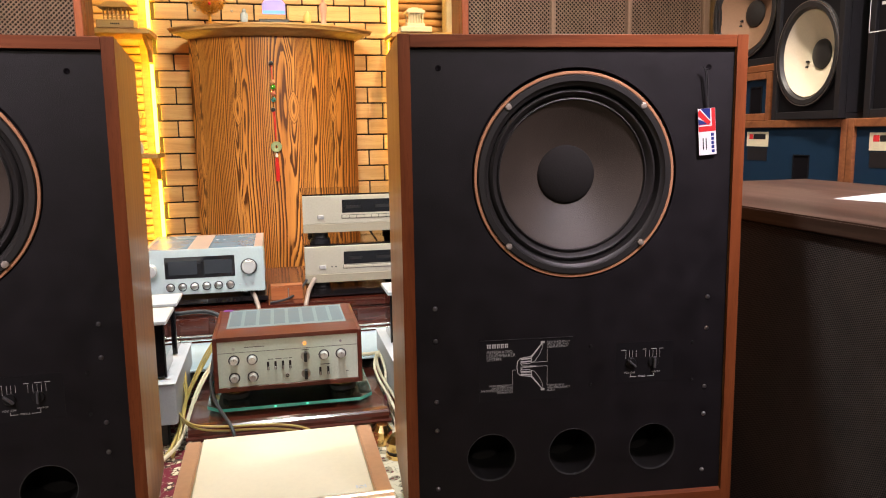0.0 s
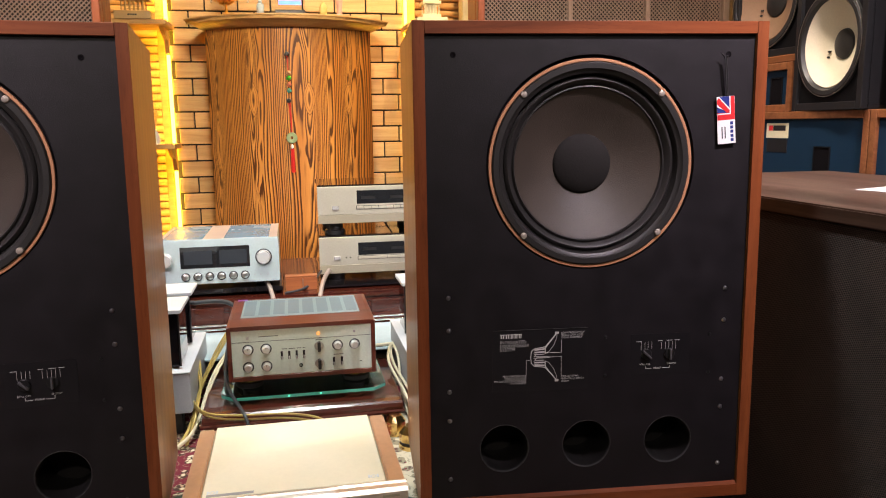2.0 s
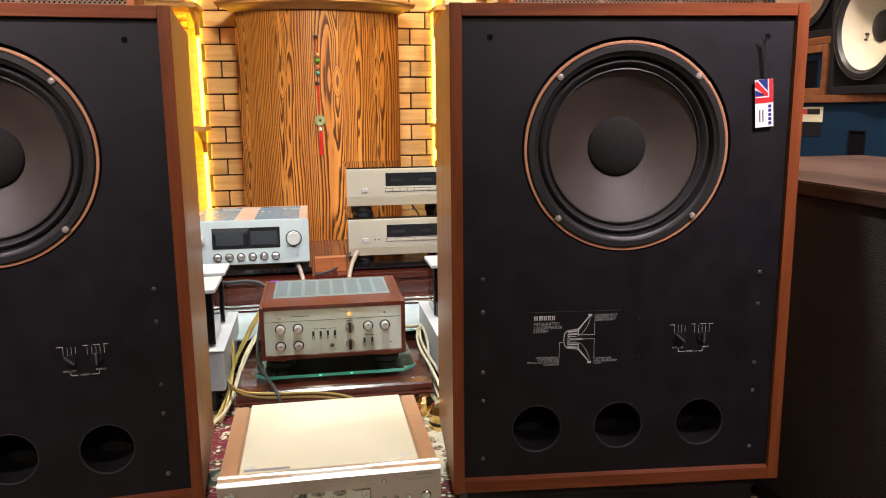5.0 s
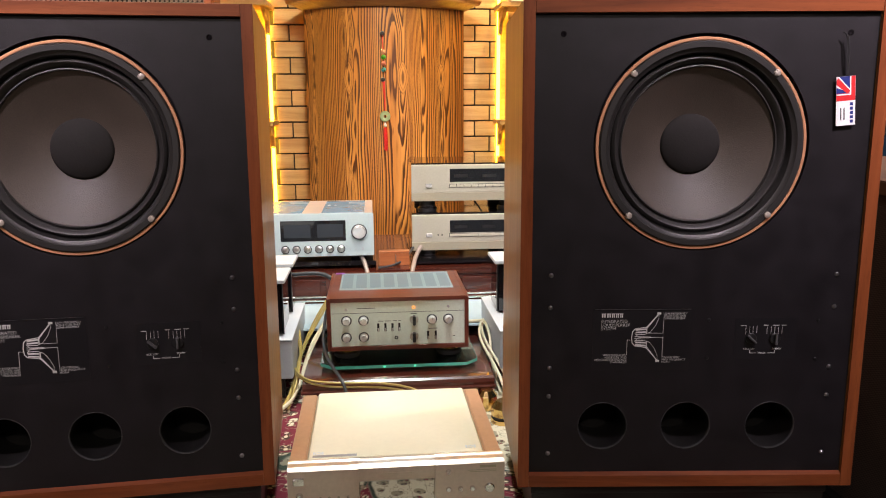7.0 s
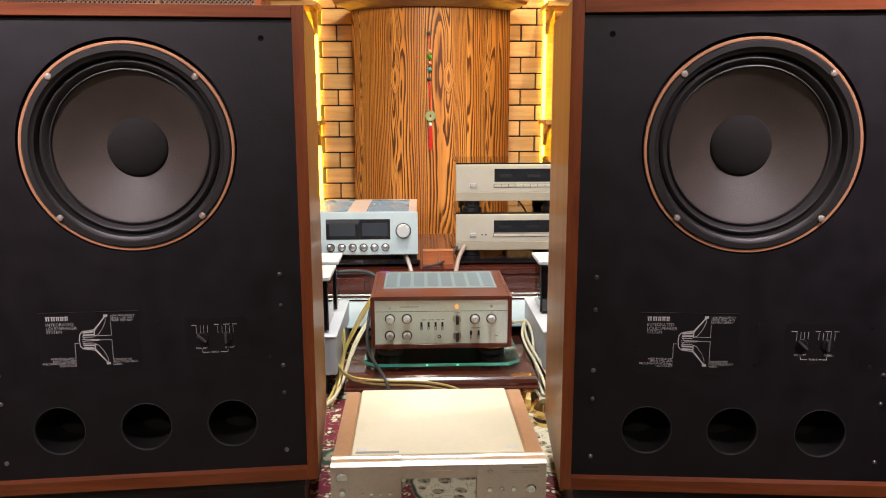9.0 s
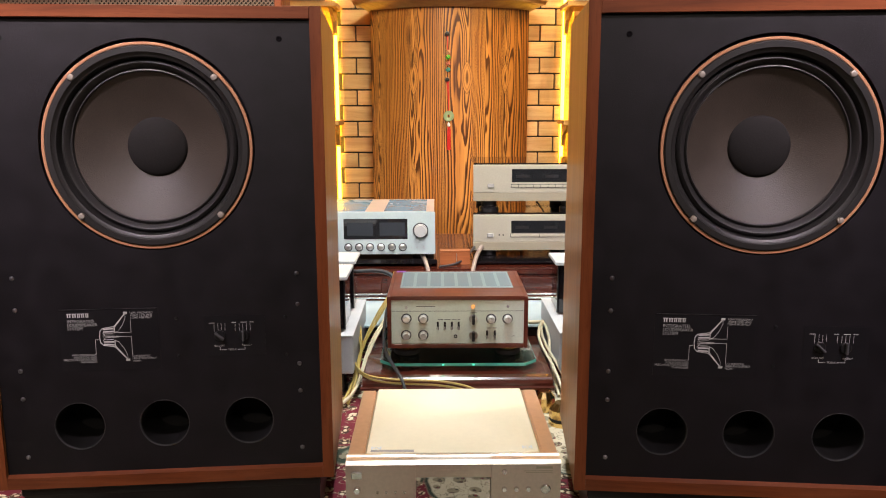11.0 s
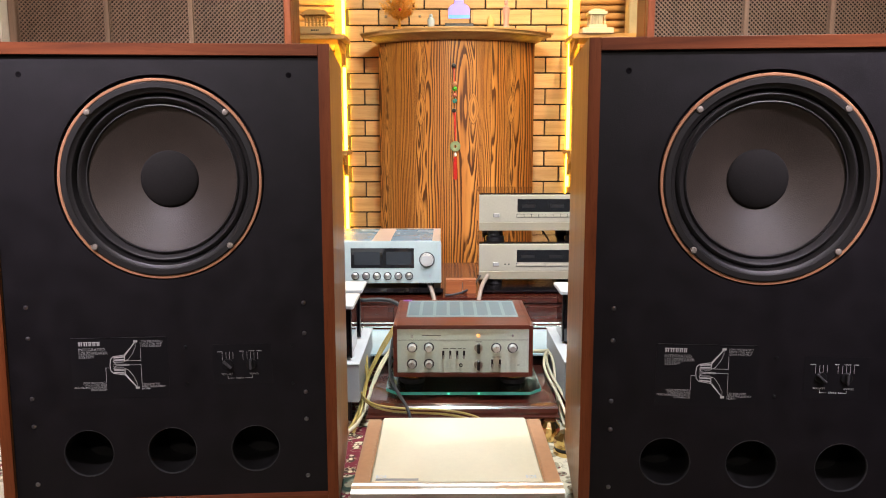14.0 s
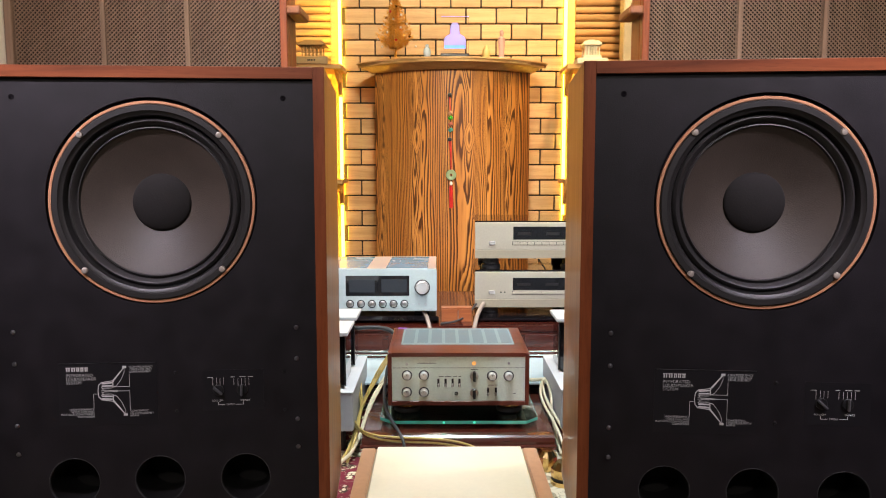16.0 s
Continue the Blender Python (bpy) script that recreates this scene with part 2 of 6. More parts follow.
TEAK = wood("teak_veneer", (0.112, 0.029, 0.009), (0.200, 0.052, 0.016), (0.268, 0.078, 0.025), "z", 0.010, 0.40, 0.05)
TEAK_X = wood("teak_veneer_cross", (0.112, 0.029, 0.009), (0.200, 0.052, 0.016), (0.268, 0.078, 0.025), "x", 0.010, 0.42, 0.1)
TEAK_Y = wood("teak_shelf_timber", (0.14, 0.045, 0.015), (0.23, 0.080, 0.028), (0.30, 0.11, 0.04), "y", 0.010, 0.45)
# same teak for the sides, the warm light on them put into a yellower colour
TEAK_SIDE = wood("teak_veneer_side_sheen", (0.215, 0.085, 0.021), (0.325, 0.140, 0.038), (0.400, 0.186, 0.056), "z", 0.012, 0.36, 0.1)
WALNUT = wood("worn_walnut_top", (0.036, 0.018, 0.012), (0.085, 0.046, 0.032), (0.150, 0.088, 0.064), "y", 0.016, 0.38)
MAHOGANY = wood("polished_mahogany", (0.030, 0.0055, 0.004), (0.060, 0.0125, 0.007), (0.088, 0.021, 0.011), "x", 0.014, 0.22, 0.5)
ROSEWOOD = wood("rosewood_case", (0.058, 0.010, 0.006), (0.115, 0.022, 0.011), (0.160, 0.034, 0.017), "x", 0.008, 0.36, 0.12)
ROSEWOOD_LIGHT = wood("reddish_box_wood", (0.20, 0.055, 0.018), (0.30, 0.095, 0.030), (0.36, 0.125, 0.042), "x", 0.010, 0.40, 0.1)
PINE = wood("pine_brick", (0.42, 0.248, 0.100), (0.58, 0.378, 0.165), (0.66, 0.468, 0.225), "x", 0.016, 0.55, 0.0, 0.9, True)
LOG = wood("pine_log", (0.40, 0.215, 0.085), (0.55, 0.32, 0.135), (0.62, 0.40, 0.18), "x", 0.014, 0.5, 0.0, 0.8, True)
OAK = wood("oak_moulding", (0.40, 0.21, 0.070), (0.54, 0.31, 0.115), (0.62, 0.38, 0.155), "x", 0.010, 0.42, 0.1)
LATTICE = wood("lattice_timber", (0.112, 0.066, 0.040), (0.160, 0.097, 0.060), (0.20, 0.122, 0.077), "z", 0.012, 0.6)
LATTICE_BACK = plain("brown_backing_cloth", (0.018, 0.013, 0.010), 0.9, bump=0.3, spec=0.1)
CEDAR = burnt_cedar()
for timber in (TEAK, TEAK_X):
    timber.node_tree.nodes["Principled BSDF"].inputs["Specular IOR Level"].default_value = 0.28
CARPET = carpet()
BLACK_PAINT = plain("black_baffle_paint", (0.0084, 0.0069, 0.0088), 0.47, spec=0.34, bump=0.9, vary=0.5, scale=130)
MONITOR_BLACK = plain("monitor_black_paint", (0.0060, 0.0055, 0.0065), 0.55, spec=0.15, bump=0.2)
BLACK = plain("black_enamel", (0.012, 0.012, 0.013), 0.35, bump=0.05)
BLACK_GLOSS = plain("black_piano_lacquer", (0.008, 0.007, 0.008), 0.06, coat=0.5, bump=0)
RUBBER = plain("black_rubber", (0.016, 0.016, 0.017), 0.62, bump=0.3)
POINTER_GREY = plain("grey_pointer", (0.075, 0.075, 0.08), 0.4, bump=0)
PORT_LIP = plain("black_port_lip", (0.040, 0.041, 0.043), 0.34, bump=0)
PORT_LINING = plain("black_port_lining", (0.0085, 0.0078, 0.008), 0.6, bump=0.3, spec=0.35)
LEVEL = plain("lcd_meter_face", (0.026, 0.031, 0.037), 0.25, bump=0)
KNOB_SILVER = plain("spun_silver_knob", (0.74, 0.75, 0.74), 0.20, 0.60, bump=0.05)
STICKER = plain("grey_sticker", (0.30, 0.29, 0.29), 0.4, bump=0)
DARK_HOLE = plain("dark_lining", (0.006, 0.005, 0.006), 0.9, bump=0.2, spec=0.05)
CONE = plain("paper_cone", (0.049, 0.037, 0.0285), 0.56, vary=0.30, scale=70, bump=0.9)
CAP = plain("dust_cap_felt", (0.013, 0.0115, 0.011), 0.85, bump=0.5, spec=0.25)
SURROUND = plain("rubber_surround", (0.021, 0.0195, 0.019), 0.52, bump=0.1)
BASKET = plain("grey_black_casting", (0.019, 0.018, 0.0175), 0.46, bump=0.25)
COPPER = plain("copper_trim", (0.56, 0.270, 0.145), 0.45, 0.25, bump=0.05)
CHROME = plain("chrome", (0.70, 0.70, 0.69), 0.20, 1.0, bump=0)
STEEL = plain("brushed_steel", (0.60, 0.60, 0.58), 0.30, 1.0, bump=0.1)
BOLT = plain("satin_bolt_head", (0.33, 0.29, 0.25), 0.50, 0.2, bump=0.1)
SCREW = plain("dull_steel_screw", (0.42, 0.42, 0.44), 0.30, 0.95, bump=0)
PRINT = plain("silver_print", (0.60, 0.60, 0.58), 0.5, vary=0.2, bump=0)
PLATE = plain("black_label_plate", (0.0080, 0.0072, 0.0090), 0.45, spec=0.40, bump=0.1)
SILVER = plain("satin_silver_panel", (0.43, 0.525, 0.53), 0.38, 0.25, scale=25, bump=0.04)
CHAMPAGNE = plain("champagne_panel", (0.47, 0.450, 0.365), 0.36, 0.4, scale=25, bump=0.04)
CHAMP_DARK = plain("champagne_lower_strip", (0.42, 0.385, 0.29), 0.36, 0.5, scale=25, bump=0.04)
NICKEL = plain("nickel_faceplate", (0.72, 0.79, 0.70), 0.30, 0.15, scale=30, bump=0.06)
GOLD_LID = plain("cream_gold_lid", (0.76, 0.69, 0.52), 0.52, 0.10, scale=14, bump=0.06, vary=0.05)
GOLD_SIDE = plain("copper_gold_cheek", (0.49, 0.295, 0.185), 0.42, 0.35, scale=14, bump=0.06)
GOLD_FACE = plain("rose_gold_face", (0.63, 0.53, 0.46), 0.34, 0.75, scale=20, bump=0.04)
PALE = plain("white_painted_steel", (0.62, 0.65, 0.68), 0.40, bump=0.05)
GREY_BOX = plain("pale_grey_case", (0.40, 0.435, 0.47), 0.45, bump=0.05)
VENT = plain("blue_grey_mesh", (0.23, 0.33, 0.37), 0.45, 0.3, bump=0.3)
# blue-grey grille, made bluer by the reflection put into its colour
GRILLE_REFLECT = plain("grille_blue_reflection", (0.17, 0.31, 0.43), 0.25, 0.3, bump=0.1)
VENT_DARK = plain("grille_slot", (0.165, 0.24, 0.28), 0.5, 0.3, bump=0.3)
DISPLAY = plain("smoked_display", (0.012, 0.013, 0.015), 0.05, coat=0.4, bump=0)
METER = plain("meter_face", (0.045, 0.047, 0.055), 0.25, bump=0)
GLASS_EDGE = plain("teal_glass_edge", (0.07, 0.42, 0.35), 0.10, coat=0.8, bump=0)
GLASS_GREEN = glass("green_edged_glass", (0.70, 0.93, 0.86))
ACRYLIC = glass("clear_acrylic", (0.96, 0.97, 1.0), ior=1.03)
MIRROR = plain("mirror_window", (0.52, 0.47, 0.44), 0.04, 1.0, bump=0)
# table glass: the reflected bluish lamp light is put into the pale base colour
GLASS_REFLECT = plain("glass_sheet_blue_reflection", (0.62, 0.78, 0.86), 0.06, coat=0.6, bump=0)
CABLE_GOLD = plain("gold_cable_sheath", (0.44, 0.33, 0.10), 0.32, 0.2, scale=200, bump=0.3)
CABLE_PALE = plain("cream_cable_sheath", (0.70, 0.62, 0.44), 0.5, scale=200, bump=0.3)
CABLE_BLACK = plain("black_cable_sheath", (0.022, 0.025, 0.03), 0.45, scale=200, bump=0.3)
CABLE_CLEAR = plain("silver_braid", (0.38, 0.32, 0.29), 0.35, 0.5, scale=300, bump=0.6)
BRASS = plain("polished_brass", (0.72, 0.50, 0.20), 0.16, 1.0, bump=0)
MORTAR = plain("dark_mortar_board", (0.022, 0.018, 0.018), 0.85, bump=0.4)
BLUE_BAFFLE = plain("blue_baffle_paint", (0.006, 0.024, 0.050), 0.6, spec=0.2, bump=0.2)
WHITE_CONE = plain("cream_paper_cone", (0.66, 0.58, 0.42), 0.65, vary=0.10, scale=30, bump=0.3)
TAN_CONE = plain("tan_paper_cone", (0.22, 0.125, 0.07), 0.65, vary=0.15, scale=30, bump=0.3)
GRILLE = woven_cloth()
FLAG_RED = plain("tag_red", (0.62, 0.025, 0.03), 0.4, bump=0)
FLAG_BLUE = plain("tag_blue", (0.02, 0.035, 0.20), 0.4, bump=0)
FLAG_WHITE = plain("tag_white_card", (0.78, 0.76, 0.76), 0.45, bump=0)
CREAM_LABEL = plain("cream_label", (0.70, 0.62, 0.42), 0.5, bump=0)
RED_CORD = plain("red_silk", (0.55, 0.015, 0.012), 0.5, bump=0.5, scale=300)
JADE = plain("jade", (0.26, 0.33, 0.18), 0.25, vary=0.3, scale=300, bump=0)
BEAD_GREEN = plain("green_bead", (0.05, 0.42, 0.03), 0.2, bump=0)
BEAD_PINK = plain("rose_bead", (0.50, 0.14, 0.09), 0.25, bump=0)
BEAD_TEAL = plain("teal_bead", (0.06, 0.30, 0.26), 0.2, bump=0)
TINSEL = plain("gold_tinsel", (0.66, 0.33, 0.040), 0.30, 0.45, vary=0.35, scale=200, bump=0)
BAUBLE = plain("pearl_bauble", (0.85, 0.78, 0.66), 0.15, 0.3, bump=0)
PORCELAIN = plain("white_porcelain", (0.66, 0.64, 0.60), 0.25, bump=0)
PORCELAIN_BLUE = plain("pale_blue_porcelain", (0.40, 0.48, 0.56), 0.25, bump=0)
IVORY = plain("yellow_ivory", (0.58, 0.42, 0.14), 0.4, bump=0)
ROSE = plain("rose_porcelain", (0.52, 0.30, 0.25), 0.35, bump=0)
MODEL_WOOD = plain("laser_cut_plywood", (0.38, 0.25, 0.12), 0.6, bump=0.2)
MODEL_STONE = plain("cream_cast_stone", (0.62, 0.57, 0.44), 0.7, bump=0.3)
LED_STRIP = lit("warm_led_strip", (1.0, 0.55, 0.03), 21.0)
LED_ORANGE = lit("orange_pilot_lamp", (1.0, 0.40, 0.06), 1.3)
GLINT_GREEN = lit("green_glint", (0.10, 1.0, 0.62), 1.2)
HOLO = lit("violet_lit_engraving", (0.66, 0.54, 1.0), 0.75)
HOLO_EDGE = lit("violet_edge_light", (0.40, 0.30, 1.0), 0.5)
HOLO_BLUE = lit("cyan_lit_engraving", (0.25, 0.55, 1.0), 1.2)
LAMP_FACE = lit("assumed_lamp_diffuser", (1.0, 0.86, 0.68), 3.0)
PLASTER = plain("cream_plaster", (0.62, 0.55, 0.44), 0.85, bump=0.4, scale=20)
DIM_WALL = plain("brown_wall_paint", (0.16, 0.12, 0.09), 0.85, bump=0.3, scale=20)
CEILING_PAINT = plain("ceiling_paint", (0.34, 0.29, 0.23), 0.9, bump=0.3, scale=20)
FLOOR_TILE = plain("dark_floor_tile", (0.10, 0.080, 0.062), 0.45, scale=14, bump=0.1)
FRINGE = plain("cream_wool_fringe", (0.62, 0.54, 0.42), 0.9, bump=0.3)
PAPER = plain("white_paper", (0.85, 0.85, 0.83), 0.7, bump=0)

# ---- mesh helpers ----


def part(name, bm, material, parent=None, label="", at=None, smooth=False):
    """Links a bmesh as one mesh object, under a thing or a part."""
    me = bpy.data.meshes.new(name)
    bmesh.ops.recalc_face_normals(bm, faces=bm.faces)
    if smooth:
        for f in bm.faces:
            f.smooth = True
    bm.to_mesh(me)
    bm.free()
    if smooth:
        me.set_sharp_from_angle(angle=radians(38))
    me.materials.append(material)
    ob = new(name, me)
    ob.parent = parent
    if at is not None:
        ob.matrix_basis = at
    if label:
        ob["label"] = label
    return ob


def thing(name, label, category, at=None, group="", kind=""):
    ob = new(name)
    if at is not None:
        ob.matrix_basis = at
    return tagged(ob, label, category, group, kind)


def block(x0, x1, y0, y1, z0, z1, bevel=0.0, bm=None, segs=1):
    """A box from corner to corner, its edges eased."""
    own = bmesh.new()
    bmesh.ops.create_cube(own, size=1)
    for v in own.verts:
        v.co = Vector(((x0 + x1) / 2 + v.co.x * (x1 - x0), (y0 + y1) / 2 + v.co.y * (y1 - y0), (z0 + z1) / 2 + v.co.z * (z1 - z0)))
    if bevel:
        bmesh.ops.bevel(own, geom=own.edges[:], offset=bevel, segments=segs, affect="EDGES")
    if bm is None:
        return own
    me = bpy.data.meshes.new("t")
    own.to_mesh(me)
    own.free()
    bm.from_mesh(me)
    bpy.data.meshes.remove(me)
    return bm


def lathe(profile, n=48, centre=(0, 0, 0), axis="y", bm=None, arc=None):
    """Turns a profile of (radius, offset along the axis) round the axis."""
    bm = bm or bmesh.new()
    rings = []
    for r, d in profile:
        ring = []
        for i in range(n):
            a = 2 * math.pi * i / n
            c, s = r * math.cos(a), r * math.sin(a)
            co = {"y": (c, d, s), "z": (c, s, d), "x": (d, c, s)}[axis]
            ring.append(bm.verts.new(Vector(centre) + Vector(co)))
            if r < 1e-6:
                break
        rings.append(ring)
    for a, b in zip(rings, rings[1:]):
        for i in range(n):
            j = (i + 1) % n
            if len(a) == 1 and len(b) == 1:
                break
            if len(a) == 1:
                bm.faces.new((a[0], b[i], b[j]))
            elif len(b) == 1:
                bm.faces.new((a[i], a[j], b[0]))
            else:
                bm.faces.new((a[i], a[j], b[j], b[i]))
    return bm


def prism(points, d0, d1, axis="y", bm=None):
    """A flat outline, given as (across, up) or (x, y) for axis z, pulled from d0 to d1."""
    bm = bm or bmesh.new()
    rows = []
    for d in (d0, d1):
        rows.append([bm.verts.new({"y": (p, d, q), "z": (p, q, d), "x": (d, p, q)}[axis]) for p, q in points])
    bm.faces.new(rows[0])
    bm.faces.new(rows[1])
    n = len(points)
    for i in range(n):
        j = (i + 1) % n
        bm.faces.new((rows[0][i], rows[0][j], rows[1][j], rows[1][i]))
    return bm


def stroke(p, q, width, y, thick=0.0006, bm=None):
    """A printed line in the plane across and up, from p to q."""
    p, q = Vector(p), Vector(q)
    d = (q - p).normalized() * (width / 2)
    s = Vector((-d.y, d.x))
    pts = [p - d + s, p - d - s, q + d - s, q + d + s]
    return prism([(v.x, v.y) for v in pts], y - thick, y, "y", bm)


def tube(name, points, radius, material, parent=None, label=""):
    """A round cable through the points."""
    data = bpy.data.curves.new(name, "CURVE")
    data.dimensions, data.bevel_depth, data.bevel_resolution, data.resolution_u = "3D", radius, 3, 10
    data.use_fill_caps = True
    line = data.splines.new("NURBS")
    line.points.add(len(points) - 1)
    for pt, co in zip(line.points, points):
        pt.co = (*co, 1)
    line.order_u, line.use_endpoint_u = min(4, len(points)), True
    temp = bpy.data.objects.new(name, data)
    me = bpy.data.meshes.new_from_object(temp)
    bpy.data.objects.remove(temp)
    bpy.data.curves.remove(data)
    me.materials.clear()
    me.materials.append(material)
    for f in me.polygons:
        f.use_smooth = True
    me.name = name
    ob = new(name, me)
    ob.parent = parent
    if label:
        ob["label"] = label
    return ob


LETTERS = {}


def lettering(name, text, across, up, y, height, material, parent, align="LEFT", turn=0.0, facing=1):
    """Words in the built-in font, as a thin mesh that faces -y."""
    key = (text, height, align)
    if key not in LETTERS:
        data = bpy.data.curves.new(name, "FONT")
        data.body, data.size, data.align_x, data.extrude, data.space_line, data.offset = text, height * 1.38, align, 0.0003, 0.86, -0.03 * height
        temp = bpy.data.objects.new(name, data)
        me = bpy.data.meshes.new_from_object(temp)
        bpy.data.objects.remove(temp)
        me.materials.clear()
        me.materials.append(material)
        me.name = name
        LETTERS[key] = me
    ob = new(name, LETTERS[key])
    ob.parent = parent
    ob.matrix_basis = pose(across, y, up, 90, 0, 0) @ pose(0, 0, 0, 0, 0, turn)
    return ob

# ---- the room ----
floor = tagged(part("floor", block(-2.6, 2.6, -2.6, 4.7, -0.1, 0), FLOOR_TILE), "dark tiled shop floor", "floor", kind="structure")
ceiling = tagged(part("ceiling", block(-2.6, 2.6, -2.6, 4.7, 2.62, 2.7), CEILING_PAINT), "dim brown painted ceiling", "ceiling", kind="structure")
tagged(part("wall_south", block(-2.6, 2.6, -2.7, -2.6, 0, 2.62), DIM_WALL), "brown painted wall", "wall", kind="structure")
tagged(part("wall_east", block(2.6, 2.7, -2.7, 4.7, 0, 2.62), DIM_WALL), "brown painted wall", "wall", kind="structure")
tagged(part("wall_west", block(-2.7, -2.6, -2.7, 4.7, 0, 2.62), PLASTER), "cream plastered wall", "wall", kind="structure")
tagged(part("wall_north", block(-2.6, 2.6, 4.5, 4.6, 0, 2.62), MORTAR), "dark board behind the wooden bricks", "wall", kind="structure")
brick_wall = tagged(part("wall_brick", block(-0.575, 0.712, 4.462, 4.498, 0, 2.60), MORTAR),
                    "wall of pine bricks with dark recessed joints", "wall", kind="structure")
log_wall_w = tagged(part("wall_logs_west", block(-1.75, -0.597, 4.489, 4.498, 0, 2.60), LOG), "pine half-log cladding lit by a lamp strip", "wall", kind="structure")
log_wall_e = tagged(part("wall_logs_east", block(0.736, 1.95, 4.489, 4.498, 0, 2.60), LOG), "pine half-log cladding lit by a lamp strip", "wall", kind="structure")

for wall, x0, x1 in ((log_wall_w, -0.6405, -0.5975), (log_wall_e, 0.7365, 0.7805)):
    part("edge_board", block(x0, x1, 4.478, 4.4885, 0.02, 2.59), OAK, wall, "plain pine board beside the light strip")
# assumed fixtures, added out of view where the lamps stand
for i, (place, aim, size, power, colour, spread) in enumerate(LAMPS):
    x, y, z = place
    lamp = thing("assumed_downlight", "assumed round recessed ceiling downlight with a white rim", "ceiling light", pose(x, y, 2.62), "ceiling downlights")
    r = size / 2
    part("rim", lathe([(r + 0.005, -0.002), (r + 0.03, -0.002), (r + 0.03, -0.012), (r + 0.005, -0.016), (r + 0.005, -0.002)], 32, axis="z"), PALE, lamp)
    part("diffuser", lathe([(0, -0.004), (r + 0.004, -0.004)], 32, axis="z"), LAMP_FACE, lamp)

rug = thing("rug", "wine-red and cream floral wool carpet with a fringe", "rug", pose(0, 0, 0))
part("carpet_field", block(-1.35, 1.02, 0.75, 2.78, 0.0005, 0.012, 0.003), CARPET, rug)
bm = bmesh.new()
rnd = random.Random(4)
for i in range(260):
    y = 0.77 + 2.0 * i / 260
    a, l = rnd.uniform(-0.5, 0.5), rnd.uniform(0.05, 0.09)
    p, q = Vector((1.018, y, 0.006)), Vector((1.018 + l * math.cos(a), y + l * math.sin(a), 0.002))
    s = Vector((0, 0.0022, 0))
    up = Vector((0, 0, 0.003))
    v = [bm.verts.new(c) for c in (p - s, p + s, p + up, q - s, q + s, q + up)]
    for f in ((0, 1, 4, 3), (1, 2, 5, 4), (2, 0, 3, 5), (3, 4, 5)):
        bm.faces.new([v[k] for k in f])
tagged(part("fringe", bm, FRINGE, rug, "loose cream wool fringe"), kind="stuff")

# ---- the pair of large loudspeakers ----
W, H, D, T = 0.333, 0.935, 0.37, 0.0218


def circle_edges(bm, cx, cz, r, n):
    vs = [bm.verts.new((cx + r * math.cos(2 * math.pi * i / n), 0, cz + r * math.sin(2 * math.pi * i / n))) for i in range(n)]
    return [bm.edges.new((vs[i], vs[(i + 1) % n])) for i in range(n)]


